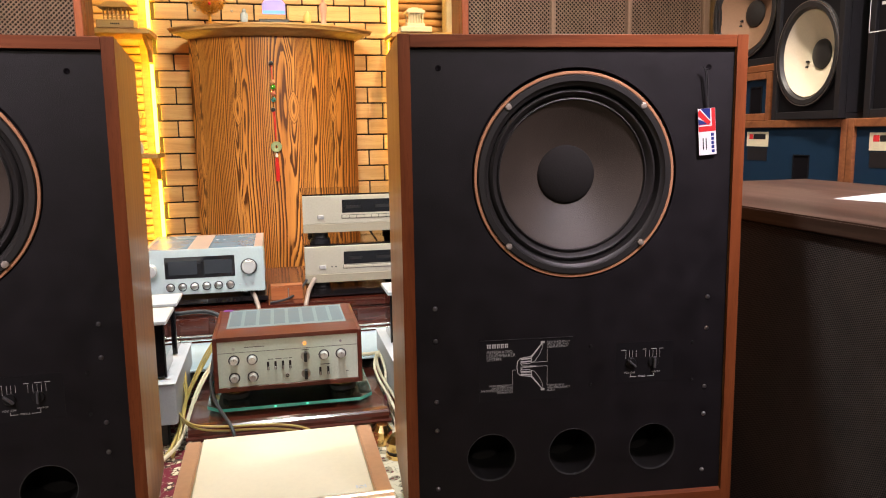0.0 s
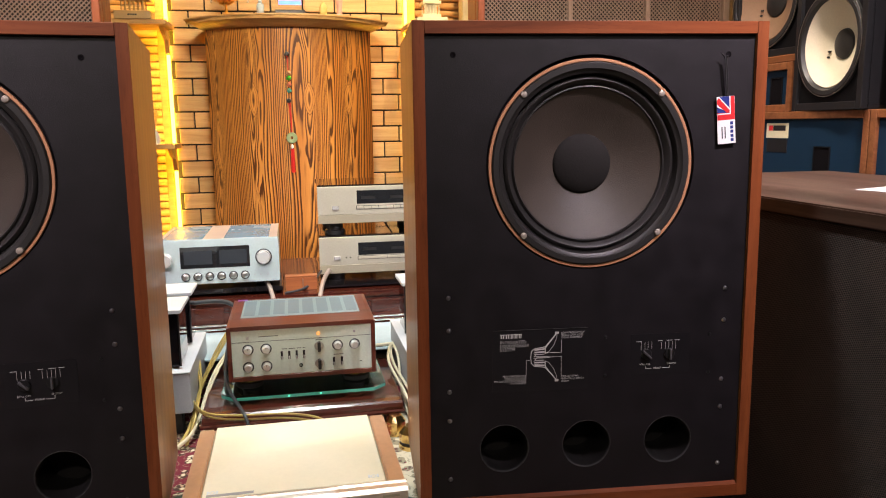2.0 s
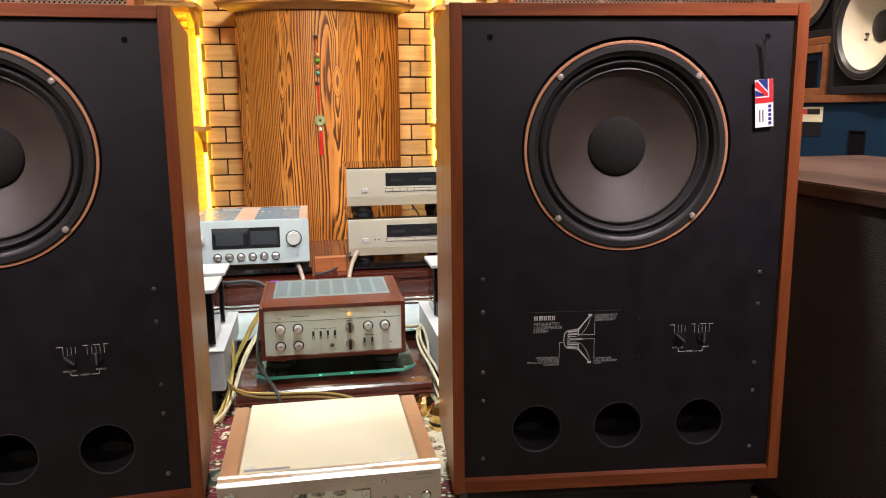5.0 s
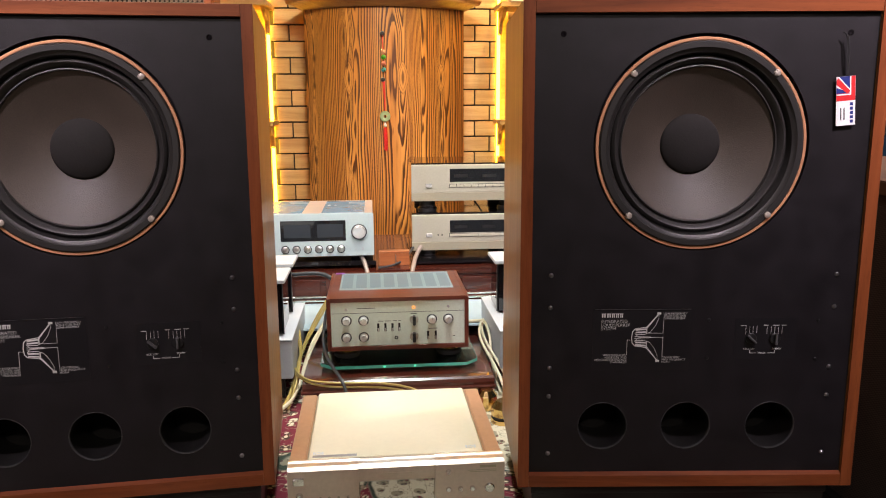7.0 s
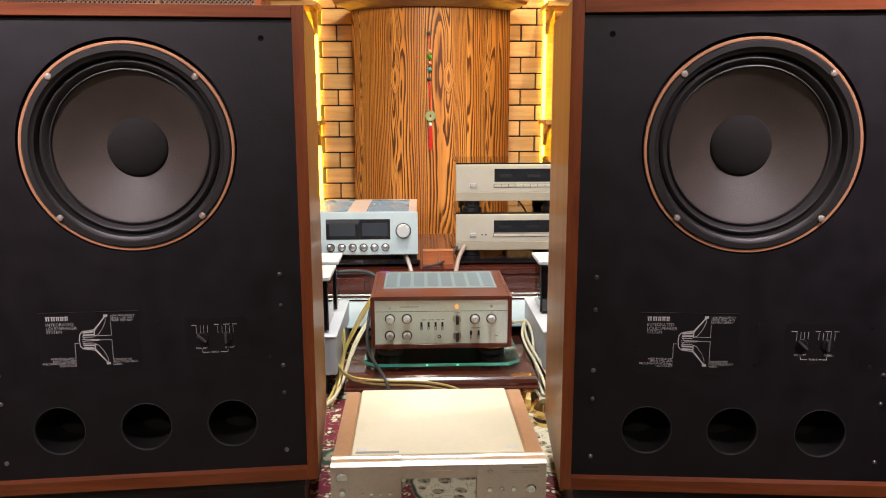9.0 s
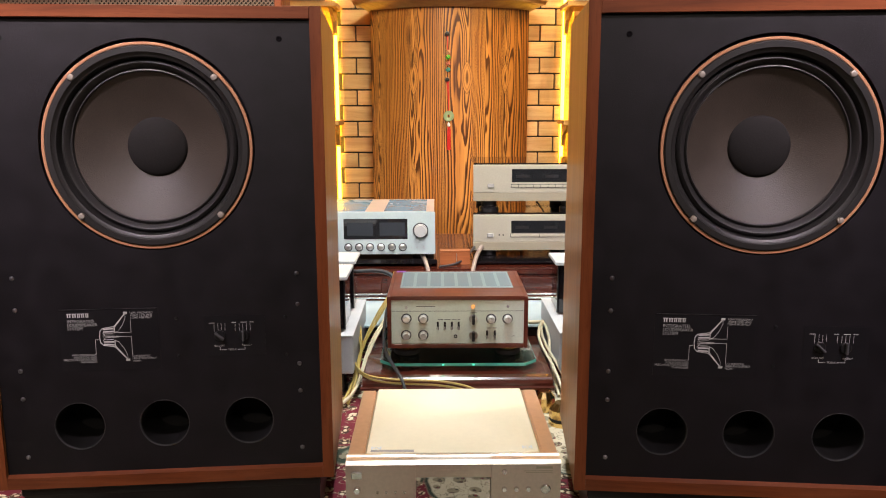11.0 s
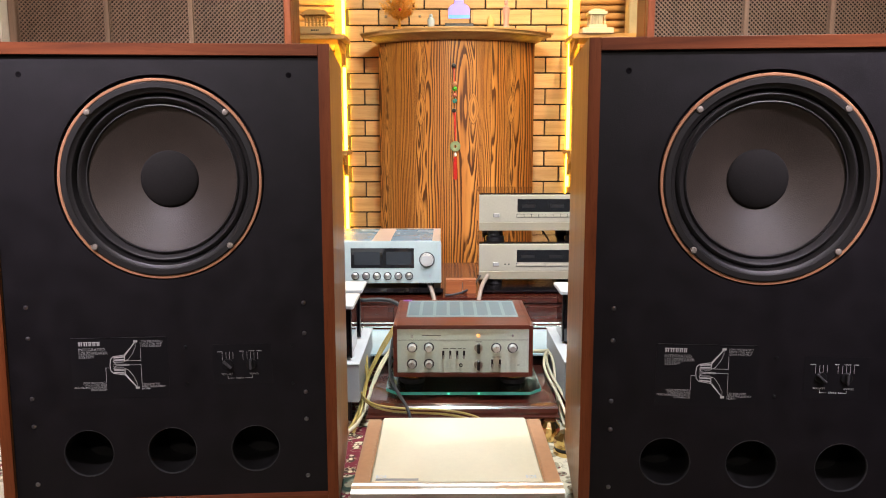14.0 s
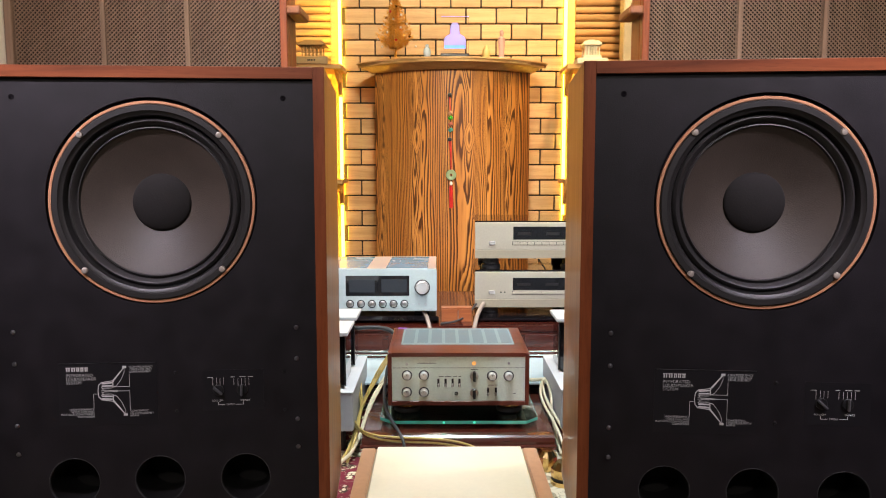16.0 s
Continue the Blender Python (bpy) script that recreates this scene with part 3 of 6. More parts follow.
def big_loudspeaker(at, label, with_tag):
    spk = thing("loudspeaker", label, "loudspeaker", at, "pair of large loudspeakers")
    B, TOP = 0.0285, 0.0228
    f = -0.009
    for s in (-1, 1):
        side = part("side_panel", prism([(s * W, f + 0.0042), (s * (W - T), f + 0.0042), (s * (W - T), D), (s * W, D)], 0, H, "z"), TEAK_SIDE, spk, "teak veneer side with its golden sheen in the colour")
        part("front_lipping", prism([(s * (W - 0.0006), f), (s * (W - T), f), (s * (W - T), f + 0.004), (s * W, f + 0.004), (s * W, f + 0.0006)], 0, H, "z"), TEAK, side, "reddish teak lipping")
    part("top_panel", block(-W + T + 0.0003, W - T - 0.0003, f + 0.0005, D, H - TOP, H, 0.0008), TEAK_X, spk)
    part("bottom_panel", prism([(f + 0.0005, 0), (D, 0), (D, B), (0.0, B), (f + 0.0005, B - 0.0050)], -W + T + 0.0003, W - T - 0.0003, "x"), TEAK_X, spk)
    part("back_panel", block(-W + T, W - T, D - 0.018, D - 0.001, B, H - TOP), BLACK, spk)
    hc = 0.6752
    ports = [(-0.166, 0.125), (-0.0015, 0.1255), (0.1655, 0.125)]
    bm = bmesh.new()
    c = [bm.verts.new(p) for p in ((-W + T, 0, B), (W - T, 0, B), (W - T, 0, H - TOP), (-W + T, 0, H - TOP))]
    edges = [bm.edges.new((c[i], c[(i + 1) % 4])) for i in range(4)]
    for px, pz in ports:
        edges += circle_edges(bm, px, pz, 0.0478, 40)
    edges += circle_edges(bm, 0, hc + 0.002, 0.1999, 96)
    bmesh.ops.triangle_fill(bm, edges=edges, use_beauty=True)
    bmesh.ops.recalc_face_normals(bm, faces=bm.faces)
    ext = bmesh.ops.extrude_face_region(bm, geom=bm.faces[:])
    bmesh.ops.translate(bm, vec=(0, 0.018, 0), verts=[v for v in ext["geom"] if isinstance(v, bmesh.types.BMVert)])
    part("baffle", bm, BLACK_PAINT, spk, "matt black painted baffle board")
    for px, pz in ports:
        port = part("port", lathe([(0.0466, 0.0030), (0.0478, -0.0004), (0.0488, -0.0008), (0.0494, 0.0004)], 40, (px, 0, pz)), PORT_LIP, spk, "round bass port", smooth=True)
        part("tube", lathe([(0.0466, 0.0030), (0.0464, 0.10), (0, 0.10)], 40, (px, 0, pz)), PORT_LINING, port, smooth=True)
    # the driver
    drv = part("driver", lathe([(0.1890, 0.006), (0.1890, -0.010), (0.1865, -0.0125), (0.1770, -0.0125), (0.1745, -0.009), (0.1690, -0.006),
                                (0.1665, 0.004), (0.1640, 0.012)], 96, (0, 0, hc)), BASKET, spk, "fifteen-inch driver with a cast rim", pose(0, 0.0095, 0), True)
    # near-black ring, set a little high, paints the shadow in the driver recess
    part("shadow_ring", lathe([(0.1880, -0.001), (0.1998, -0.001), (0.1998, 0.008)], 96, (0, 0, hc + 0.002)), DARK_HOLE, drv, "near-black ring for the recess shadow round the trim", smooth=True)
    part("trim_ring", lathe([(0.1895, -0.002), (0.1955, -0.002), (0.1955, -0.0075), (0.1945, -0.0085), (0.1905, -0.0085), (0.1895, -0.0075)], 96, (0, 0, hc)), COPPER, drv,
         "copper-coloured trim ring", smooth=True)
    part("surround", lathe([(0.1650, 0.010), (0.1625, 0.003), (0.1580, 0.000), (0.1535, 0.003), (0.1510, 0.010), (0.1480, 0.012), (0.1465, 0.008), (0.1445, 0.007), (0.1425, 0.012)],
                           96, (0, 0, hc)), SURROUND, drv, "rolled black rubber surround", smooth=True)
    part("cone", lathe([(0.1432, 0.0115), (0.125, 0.0225), (0.100, 0.037), (0.075, 0.0495), (0.0565, 0.0565)], 96, (0, 0, hc)), CONE, drv, "dark grey-brown paper cone", smooth=True)
    part("dust_cap", lathe([(0.0580, 0.0560), (0.0565, 0.0525), (0.0530, 0.0500), (0.042, 0.0445), (0.028, 0.0405), (0.014, 0.0383), (0, 0.0376)], 64, (0, 0, hc)), CAP, drv,
         "black domed dust cap", smooth=True)
    for sx in (-1, 1):
        for sz in (-1, 1):
            bolt = lathe([(0, -0.0160), (0.0050, -0.0158), (0.0060, -0.0150), (0.0064, -0.0135), (0.0064, -0.0085)], 20, (sx * 0.1302, 0, hc + sz * 0.1300))
            part("bolt", bolt, BOLT, drv, "round chrome mounting bolt", smooth=True)
    # screws
    for su in (-1, 1):
        for z in ((0.430, 0.3665, 0.2455, 0.1876, 0.068) if with_tag else (0.4265, 0.364, 0.2415, 0.1845, 0.0635)):
            part("screw", lathe([(0, -0.0034), (0.0022, -0.0031), (0.0042, -0.0010), (0.0048, 0.0002)], 14, (su * (0.273 if with_tag else 0.270), 0, z)), SCREW, spk, smooth=True)
        part("grille_socket", lathe([(0.0052, 0.0002), (0.0054, -0.0008), (0.0044, -0.0009), (0.0036, -0.0003), (0, -0.0002)], 20, (su * (0.2595 if with_tag else 0.2530), 0, 0.8760)), DARK_HOLE, spk, smooth=True)
    for x, z in ((0.0335, 0.341), (0.034, 0.264), (0.245, 0.339), (0.245, 0.261)):
        part("screw", lathe([(0, -0.0016), (0.0026, -0.0013), (0.0036, 0.0002)], 12, (x, 0, z)), BLACK, spk, smooth=True)
    # the printed diagram plate
    plate = part("diagram_plate", block(-0.190, -0.001, -0.0005, 0.0005, 0.240, 0.3645), PLATE, spk, "glossy black plate printed with a cutaway drawing")
    y = -0.0010
    bars = bmesh.new()
    for x0, x1 in ((-0.1745, -0.1655), (-0.1645, -0.1555), (-0.1548, -0.1480), (-0.1472, -0.1400), (-0.1392, -0.1322)):
        for u0, u1, v0, v1 in ((0.0, 0.95, 0.3536, 0.3550), (0.12, 0.38, 0.3470, 0.3536), (0.60, 0.84, 0.3470, 0.3536)):
            prism([(x0 + u0 * (x1 - x0), v0), (x0 + u1 * (x1 - x0), v0), (x0 + u1 * (x1 - x0), v1), (x0 + u0 * (x1 - x0), v1)], y - 0.0006, y, "y", bars)
    part("maker_mark", bars, PRINT, plate, "silver maker's mark drawn as plain blocks")
    lettering("heading", "INTEGRATED\nLOUDSPEAKER\nSYSTEM", -0.1748, 0.3365, y, 0.0062, PRINT, plate)
    lettering("caption", "LOW FREQUENCY\nVOICE COIL AND\nCONE ASSEMBLY", -0.0550, 0.3525, y, 0.0040, PRINT, plate)
    lettering("caption", "HIGH FREQUENCY\nVOICE COIL AND\nPRECISION CONTOURED\nDIAPHRAGM", -0.1232, 0.2695, y, 0.0040, PRINT, plate, "RIGHT")
    lettering("caption", "CONCENTRIC\nHIGH FREQUENCY\nHORN", -0.0550, 0.2650, y, 0.0040, PRINT, plate)
    draw = bmesh.new()
    mid = 0.3072
    for s in (1, -1):
        def q(x, d):
            return (x, mid + s * d)
        for a, b, w in (((-0.0640, 0.0465), (-0.0862, 0.0205), 0.0018), ((-0.0655, 0.0440), (-0.0850, 0.0190), 0.0007), ((-0.0640, 0.0440), (-0.0640, 0.0375), 0.0006),
                        ((-0.0640, 0.0375), (-0.0700, 0.0230), 0.0006), ((-0.0700, 0.0230), (-0.0795, 0.0105), 0.0006), ((-0.0795, 0.0105), (-0.0870, 0.0072), 0.0008),
                        ((-0.0862, 0.0205), (-0.0862, 0.0085), 0.0016), ((-0.0862, 0.0205), (-0.1085, 0.0170), 0.0013), ((-0.1085, 0.0170), (-0.1135, 0.0115), 0.0013),
                        ((-0.1135, 0.0115), (-0.1150, 0.0), 0.0013), ((-0.1060, 0.0150), (-0.0890, 0.0165), 0.0028), ((-0.1060, 0.0100), (-0.0890, 0.0105), 0.0028),
                        ((-0.1060, 0.0060), (-0.0890, 0.0060), 0.0010), ((-0.1090, 0.0020), (-0.0780, 0.0010), 0.0006), ((-0.1040, 0.0020), (-0.1085, 0.0080), 0.0008)):
            stroke(q(*a), q(*b), w, y, bm=draw)
        stroke(q(-0.0652, 0.0475), q(-0.0620, 0.0475), 0.0042, y, bm=draw)
    for a, b in (((-0.0545, 0.3400), (-0.0545, 0.3155)), ((-0.0545, 0.3155), (-0.0840, 0.3155)), ((-0.0545, 0.2690), (-0.0545, 0.3070)), ((-0.0545, 0.3070), (-0.1030, 0.3072)),
                 ((-0.1235, 0.2730), (-0.1235, 0.3018)), ((-0.1235, 0.3018), (-0.1165, 0.3018))):
        stroke(a, b, 0.0006, y, bm=draw)
    part("plate_rule", stroke((-0.1880, 0.3630), (-0.0030, 0.3630), 0.0005, y), SCREW, plate)
    part("cutaway_drawing", draw, PRINT, plate, "silver line drawing of a driver in section")
    # the tone controls
    ctrl = part("control_panel", block(0.085, 0.2045, -0.0005, 0.0005, 0.2625, 0.3445), PLATE, spk, "black panel with two rotary tone controls")
    y = -0.0010
    for x in (0.1055, 0.1130, 0.1195, 0.1268):
        part("scale_line", stroke((x, 0.3285), (x, 0.3150 if x > 0.11 else 0.3120), 0.0005, y), PRINT, ctrl)
    for x in (0.1465, 0.1545, 0.1615, 0.1685, 0.1757):
        part("scale_line", stroke((x, 0.3270), (x, 0.3130), 0.0005, y), PRINT, ctrl)
    for a, b, w in (((0.0960, 0.3295), (0.1055, 0.3295), 0.0010), ((0.1405, 0.3300), (0.1480, 0.3300), 0.0010), ((0.1580, 0.3300), (0.1690, 0.3300), 0.0010), ((0.1745, 0.3300), (0.1830, 0.3300), 0.0010),
                    ((0.1155, 0.2795), (0.1155, 0.2745), 0.0007), ((0.1155, 0.2745), (0.1275, 0.2745), 0.0007), ((0.1500, 0.2745), (0.1640, 0.2745), 0.0007), ((0.1640, 0.2745), (0.1640, 0.2795), 0.0007)):
        part("scale_line", stroke(a, b, w, y), PRINT, ctrl)
    lettering("caption", "ROLL-OFF", 0.1140, 0.2812, y, 0.0036, PRINT, ctrl, "CENTER")
    lettering("caption", "ENERGY", 0.1680, 0.2812, y, 0.0036, PRINT, ctrl, "CENTER")
    lettering("caption", "TREBLE", 0.1388, 0.2730, y, 0.0036, PRINT, ctrl, "CENTER")
    for kx, turn in ((0.1160, -42), (0.1625, 90)):
        knob = part("knob", lathe([(0.0105, -0.001), (0.0105, -0.004), (0.0095, -0.005), (0, -0.005)], 24), BLACK, ctrl, "black rotary knob", pose(kx, 0, 0.3040), True)
        part("pointer", block(-0.011, 0.011, -0.012, -0.0045, -0.0022, 0.0022, 0.0012), POINTER_GREY, knob, at=pose(0, 0, 0, 0, -turn, 0))
    if with_tag:
        tag = tagged(part("hang_tag", prism([(-0.0178, -0.0440), (0.0172, -0.0440), (0.0178, 0.0440), (-0.0172, 0.0440)], -0.0012, 0, "y"), FLAG_WHITE, None),
                     "red, blue and white card tag hung by a cord", "tag")
        tag.matrix_basis = at @ pose(0.2569, -0.006, 0.7546, 0, -4.6, 0)
        t = -0.0013

        def patch(name, pts, mat_, lift):
            part(name, prism(pts, t - 0.0002 * lift, t - 0.0002 * lift + 0.0001, "y"), mat_, tag)
        patch("red_field", [(-0.0172, 0.0005), (0.0172, 0.0005), (0.0172, 0.0438), (-0.0172, 0.0438)], FLAG_RED, 1)
        patch("blue_field", [(-0.0172, 0.0140), (0.0070, 0.0140), (0.0070, 0.0438), (-0.0172, 0.0438)], FLAG_BLUE, 2)
        patch("white_stripe", [(-0.0172, 0.0400), (-0.0172, 0.0250), (0.0060, 0.0140), (0.0070, 0.0140), (0.0070, 0.0215), (-0.0120, 0.0438), (-0.0172, 0.0438)], FLAG_WHITE, 3)
        patch("red_stripe", [(-0.0172, 0.0375), (-0.0172, 0.0300), (0.0010, 0.0140), (0.0070, 0.0150), (0.0070, 0.0185), (-0.0140, 0.0420)], FLAG_RED, 4)
        patch("white_edge", [(-0.0172, 0.0105), (0.0095, 0.0105), (0.0095, 0.0438), (0.0072, 0.0438), (0.0072, 0.0128), (-0.0172, 0.0128)], FLAG_WHITE, 3)
        mark = bmesh.new()
        for k in range(5):
            z0 = -0.0400 + k * 0.0078
            prism([(0.0075, z0), (0.0132, z0), (0.0132, z0 + 0.0056), (0.0075, z0 + 0.0056)], t - 0.0002, t, "y", mark)
        part("maker_mark", mark, FLAG_BLUE, tag)
        lines = bmesh.new()
        for k in range(2):
            prism([(-0.004 - k * 0.006, -0.034), (-0.002 - k * 0.006, -0.034), (-0.002 - k * 0.006, -0.012), (-0.004 - k * 0.006, -0.012)], t - 0.0002, t, "y", lines)
        part("small_print", lines, METER, tag)
        cord = tube("cord", [(0.003, -0.001, 0.044), (0.001, -0.003, 0.07), (0.000, -0.005, 0.10), (0.0005, -0.006, 0.119), (-0.007, -0.006, 0.122)], 0.0012, RUBBER, tag, "thin black cord")
        tube("cord", [(0.004, -0.001, 0.044), (0.005, -0.003, 0.08), (0.004, -0.005, 0.11), (0.001, -0.006, 0.119), (0.005, -0.008, 0.116)], 0.0012, RUBBER, tag)
    return spk


POSE_L = pose(-0.5532, 1.4251, 0.13, 0, 0, 4.39) @ pose(0, 0, 0, -2.05)
POSE_R = pose(0.5963, 1.3611, 0.13, 0, 0, -5.09) @ pose(0, 0, 0, -0.68)
big_loudspeaker(POSE_L, "large teak-cased loudspeaker with a black baffle, on a black stand", False)
big_loudspeaker(POSE_R, "large teak-cased loudspeaker with a hang tag, on a black stand", True)
for at, lean in ((pose(-0.5532, 1.4251, 0, 0, 0, 4.39), 2.05), (pose(0.5963, 1.3611, 0, 0, 0, -5.09), 0.68)):
    stand = thing("speaker_stand", "low black wooden stand under a loudspeaker", "stand", at, "speaker stands")
    part("plinth", prism([(0.03, 0.012), (0.35, 0.012), (0.35, 0.129 - 0.35 * math.tan(radians(lean))), (0.03, 0.129 - 0.03 * math.tan(radians(lean)))], -0.30, 0.30, "x"), BLACK, stand)
    part("top_rail", block(-0.302, 0.302, 0.022, 0.030, 0.098, 0.127, 0.002), RUBBER, stand)

# ---- champagne disc player on the carpet ----
gp = thing("disc_player", "champagne-gold disc player with copper cheeks on the carpet", "disc player", pose(0.026, 1.45, 0.012, 0, 0, 0.35))
part("chassis", block(-0.212, 0.212, 0.03, 0.395, 0.018, 0.138, 0.003), GOLD_SIDE, gp)
part("lid", block(-0.183, 0.183, 0.038, 0.402, 0.1385, 0.1480, 0.0015), GOLD_LID, gp, "smooth cream-gold lid")
for s in (-1, 1):
    x0, x1 = sorted((s * 0.187, s * 0.2225))
    part("cheek", block(x0, x1, 0.034, 0.398, 0.012, 0.1465, 0.003, segs=2), GOLD_SIDE, gp, "copper-gold side cheek")
    x0, x1 = sorted((s * 0.1837, s * 0.1864))
    part("groove", block(x0, x1, 0.040, 0.400, 0.120, 0.1425), CHAMP_DARK, gp)
    x0, x1 = sorted((s * 0.079, s * 0.2235))
    front = part("front_block", prism([(0.034, 0.010), (0.0, 0.010), (0.0, 0.1385), (0.001, 0.1398), (0.010, 0.1446), (0.024, 0.1458), (0.029, 0.1485), (0.034, 0.1485)], x0, x1, "x"), GOLD_FACE, gp, "rose-gold front block with a bevelled top")
    for fx in (-1, 1):
        part("foot", lathe([(0, 0), (0.022, 0), (0.024, 0.003), (0.022, 0.016), (0, 0.016)], 24, (s * 0.17, 0.06 + 0.27 * (fx > 0), 0.0), "z"), RUBBER, gp, smooth=True)
centre = part("centre_panel", prism([(0.034, 0.108), (0.006, 0.108), (0.006, 0.1358), (0.007, 0.1371), (0.016, 0.1419), (0.025, 0.1443), (0.0295, 0.1475), (0.034, 0.1480)], -0.079, 0.079, "x"), GOLD_FACE, gp, "recessed rose-gold drawer front")
part("disc_drawer", block(-0.032, 0.032, 0.0050, 0.0065, 0.114, 0.125, 0.0005), GOLD_FACE, gp)
part("window", block(-0.079, 0.079, 0.016, 0.034, 0.012, 0.1078, 0.001), MIRROR, gp, "dark mirror window that reflects the carpet")
part("power_key", block(-0.212, -0.190, -0.006, 0.001, 0.110, 0.126, 0.0015), CHROME, gp, "polished rectangular power key")
part("power_knob", lathe([(0, -0.012), (0.006, -0.012), (0.007, -0.010), (0.007, 0.001)], 20, (-0.200, 0, 0.086)), CHROME, gp, smooth=True)
for x in (-0.158, -0.140, -0.121, -0.102):
    part("key", lathe([(0, -0.004), (0.0025, -0.004), (0.003, 0.001)], 14, (x, 0, 0.079)), CHROME, gp, smooth=True)
for x, r in ((0.106, 0.0055), (0.131, 0.0055), (0.156, 0.0055), (0.192, 0.0105)):
    key = part("button", lathe([(0, -0.005), (r * 0.8, -0.005), (r, -0.003), (r, 0.001)], 20, (x, 0, 0.084)), CHROME, gp, smooth=True)
part("button", lathe([(0, -0.004), (0.005, -0.004), (0.006, 0.001)], 20, (0.106, 0, 0.123)), CHROME, gp, smooth=True)
bars = bmesh.new()
for x0, x1, z0, z1 in ((0.172, 0.206, 0.129, 0.134), (0.146, 0.206, 0.1235, 0.1248), (0.150, 0.206, 0.120, 0.1212)):
    prism([(x0, z0), (x1, z0), (x1, z1), (x0, z1)], -0.0005, 0.0003, "y", bars)
part("small_print", bars, CHAMP_DARK, gp)
label = part("sticker", block(-0.175, -0.083, 0.042, 0.052, 0.1480, 0.1484), STICKER, gp, "narrow grey sticker on the lid")
for s in (-1, 1):
    emblem = bmesh.new()
    lathe([(0.0042, 0.1480), (0.0042, 0.1486), (0.0062, 0.1486), (0.0062, 0.1480)], 20, (s * 0.162 - 0.002, 0.060, 0), "z", emblem)
    for k in (-1, 1):
        block(s * 0.162 - 0.002 + k * 0.009 - 0.002, s * 0.162 - 0.002 + k * 0.009 + 0.002, 0.054, 0.067, 0.1480, 0.1486, bm=emblem)
    part("lid_screw", emblem, PALE, gp)

# ---- low mahogany table, glass shelf and valve amplifier ----
tbl = thing("low_table", "low polished mahogany table with a moulded edge", "table", pose(0.052, 2.10, 0))
part("tabletop", prism([(0.0, 0.078), (0.004, 0.088), (0.012, 0.094), (0.030, 0.096), (0.40, 0.096), (0.40, 0.070), (0.0, 0.070)], -0.280, 0.280, "x"), MAHOGANY, tbl)
part("bead", prism([(-0.006, 0.060), (-0.008, 0.066), (-0.004, 0.0705), (0.02, 0.0705), (0.02, 0.058)], -0.285, 0.285, "x"), MAHOGANY, tbl)
part("apron", block(-0.262, 0.262, 0.050, 0.066, 0.040, 0.0695, 0.002), MAHOGANY, tbl)
for s in (-1, 1):
    part("side_apron", block(s * 0.272 - 0.009, s * 0.272 + 0.009, 0.067, 0.39, 0.040, 0.0695, 0.002), MAHOGANY, tbl)
    for y in (0.04, 0.365):
        part("leg", block(s * 0.255 - 0.02, s * 0.255 + 0.02, y - 0.02, y + 0.02, 0.012, 0.0698, 0.004), MAHOGANY, tbl)

shelf = thing("glass_shelf", "thick green-edged glass plate with clipped corners on black pads", "glass shelf", pose(0.056, 2.19, 0.096))
outline = [(-0.200, -0.034), (-0.236, 0.000), (-0.236, 0.36), (0.236, 0.36), (0.236, 0.000), (0.200, -0.034)]
part("plate", prism(outline, 0.0165, 0.026, "z"), GLASS_GREEN, shelf)
for x in (-0.15, 0.15):
    for y in (0.05, 0.31):
        part("pad", lathe([(0, 0), (0.03, 0), (0.03, 0.0163), (0, 0.0163)], 20, (x, y, 0), "z"), RUBBER, shelf)
for a, b in zip(outline, outline[1:] + outline[:1]):
    d = (Vector(b) - Vector(a)).normalized() * 0.0006
    o = Vector((d.y, -d.x))
    if (Vector(a) + Vector(b)).dot(o) < 0:
        o = -o
    quad = [Vector(a) + o / 3, Vector(b) + o / 3, Vector(b) + o * 1.6, Vector(a) + o * 1.6]
    part("polished_edge", prism([(v.x, v.y) for v in quad], 0.0167, 0.0258, "z"), GLASS_EDGE, shelf, "teal polished edge")
# small emissive blocks stand in for glints of green light in the glass edge
for x in (-0.046, 0.045):
    part("light_spot", block(x - 0.003, x + 0.003, -0.0362, -0.0352, 0.0185, 0.0238), GLINT_GREEN, shelf, "glowing block in place of green light in the glass edge")

amp = thing("valve_amplifier", "rosewood-cased integrated amplifier with a nickel face", "amplifier", pose(0.0545, 2.20, 0.122))
AZ, AT = 0.032, 0.195
for s in (-1, 1):
    x0, x1 = sorted((s * 0.2015, s * 0.2135))
    part("side_panel", block(x0, x1, 0, 0.352, AZ, AT, 0.002), ROSEWOOD, amp)
part("bottom_panel", block(-0.2013, 0.2013, 0.0005, 0.350, AZ, AZ + 0.013, 0.001), ROSEWOOD, amp)
bm = bmesh.new()
vx, vy0, vy1 = 0.179, 0.105, 0.345
for x0, x1, y0, y1 in ((-0.2013, 0.2013, 0.0005, vy0), (-0.2013, -vx, vy0, 0.352), (vx, 0.2013, vy0, 0.352), (-vx, vx, vy1, 0.352)):
    block(x0, x1, y0, y1, AT - 0.012, AT, bm=bm)
part("top_panel", bm, ROSEWOOD, amp)
vent = part("vent_panel", block(-vx, vx, vy0, vy1, AT - 0.010, AT - 0.001), VENT, amp, "blue-grey perforated metal top grille")
for k in range(8):
    x = -0.156 + k * 0.0446
    part("slot_field", block(x - 0.017, x + 0.017, vy0 + 0.03, vy1 - 0.02, AT - 0.0012, AT - 0.0006), VENT_DARK, vent)
part("violet_corner", block(-0.2005, -0.170, 0.332, 0.3515, AT + 0.0002, AT + 0.0008), plain("violet_film", (0.22, 0.05, 0.40), 0.3), amp, "strip of violet film")
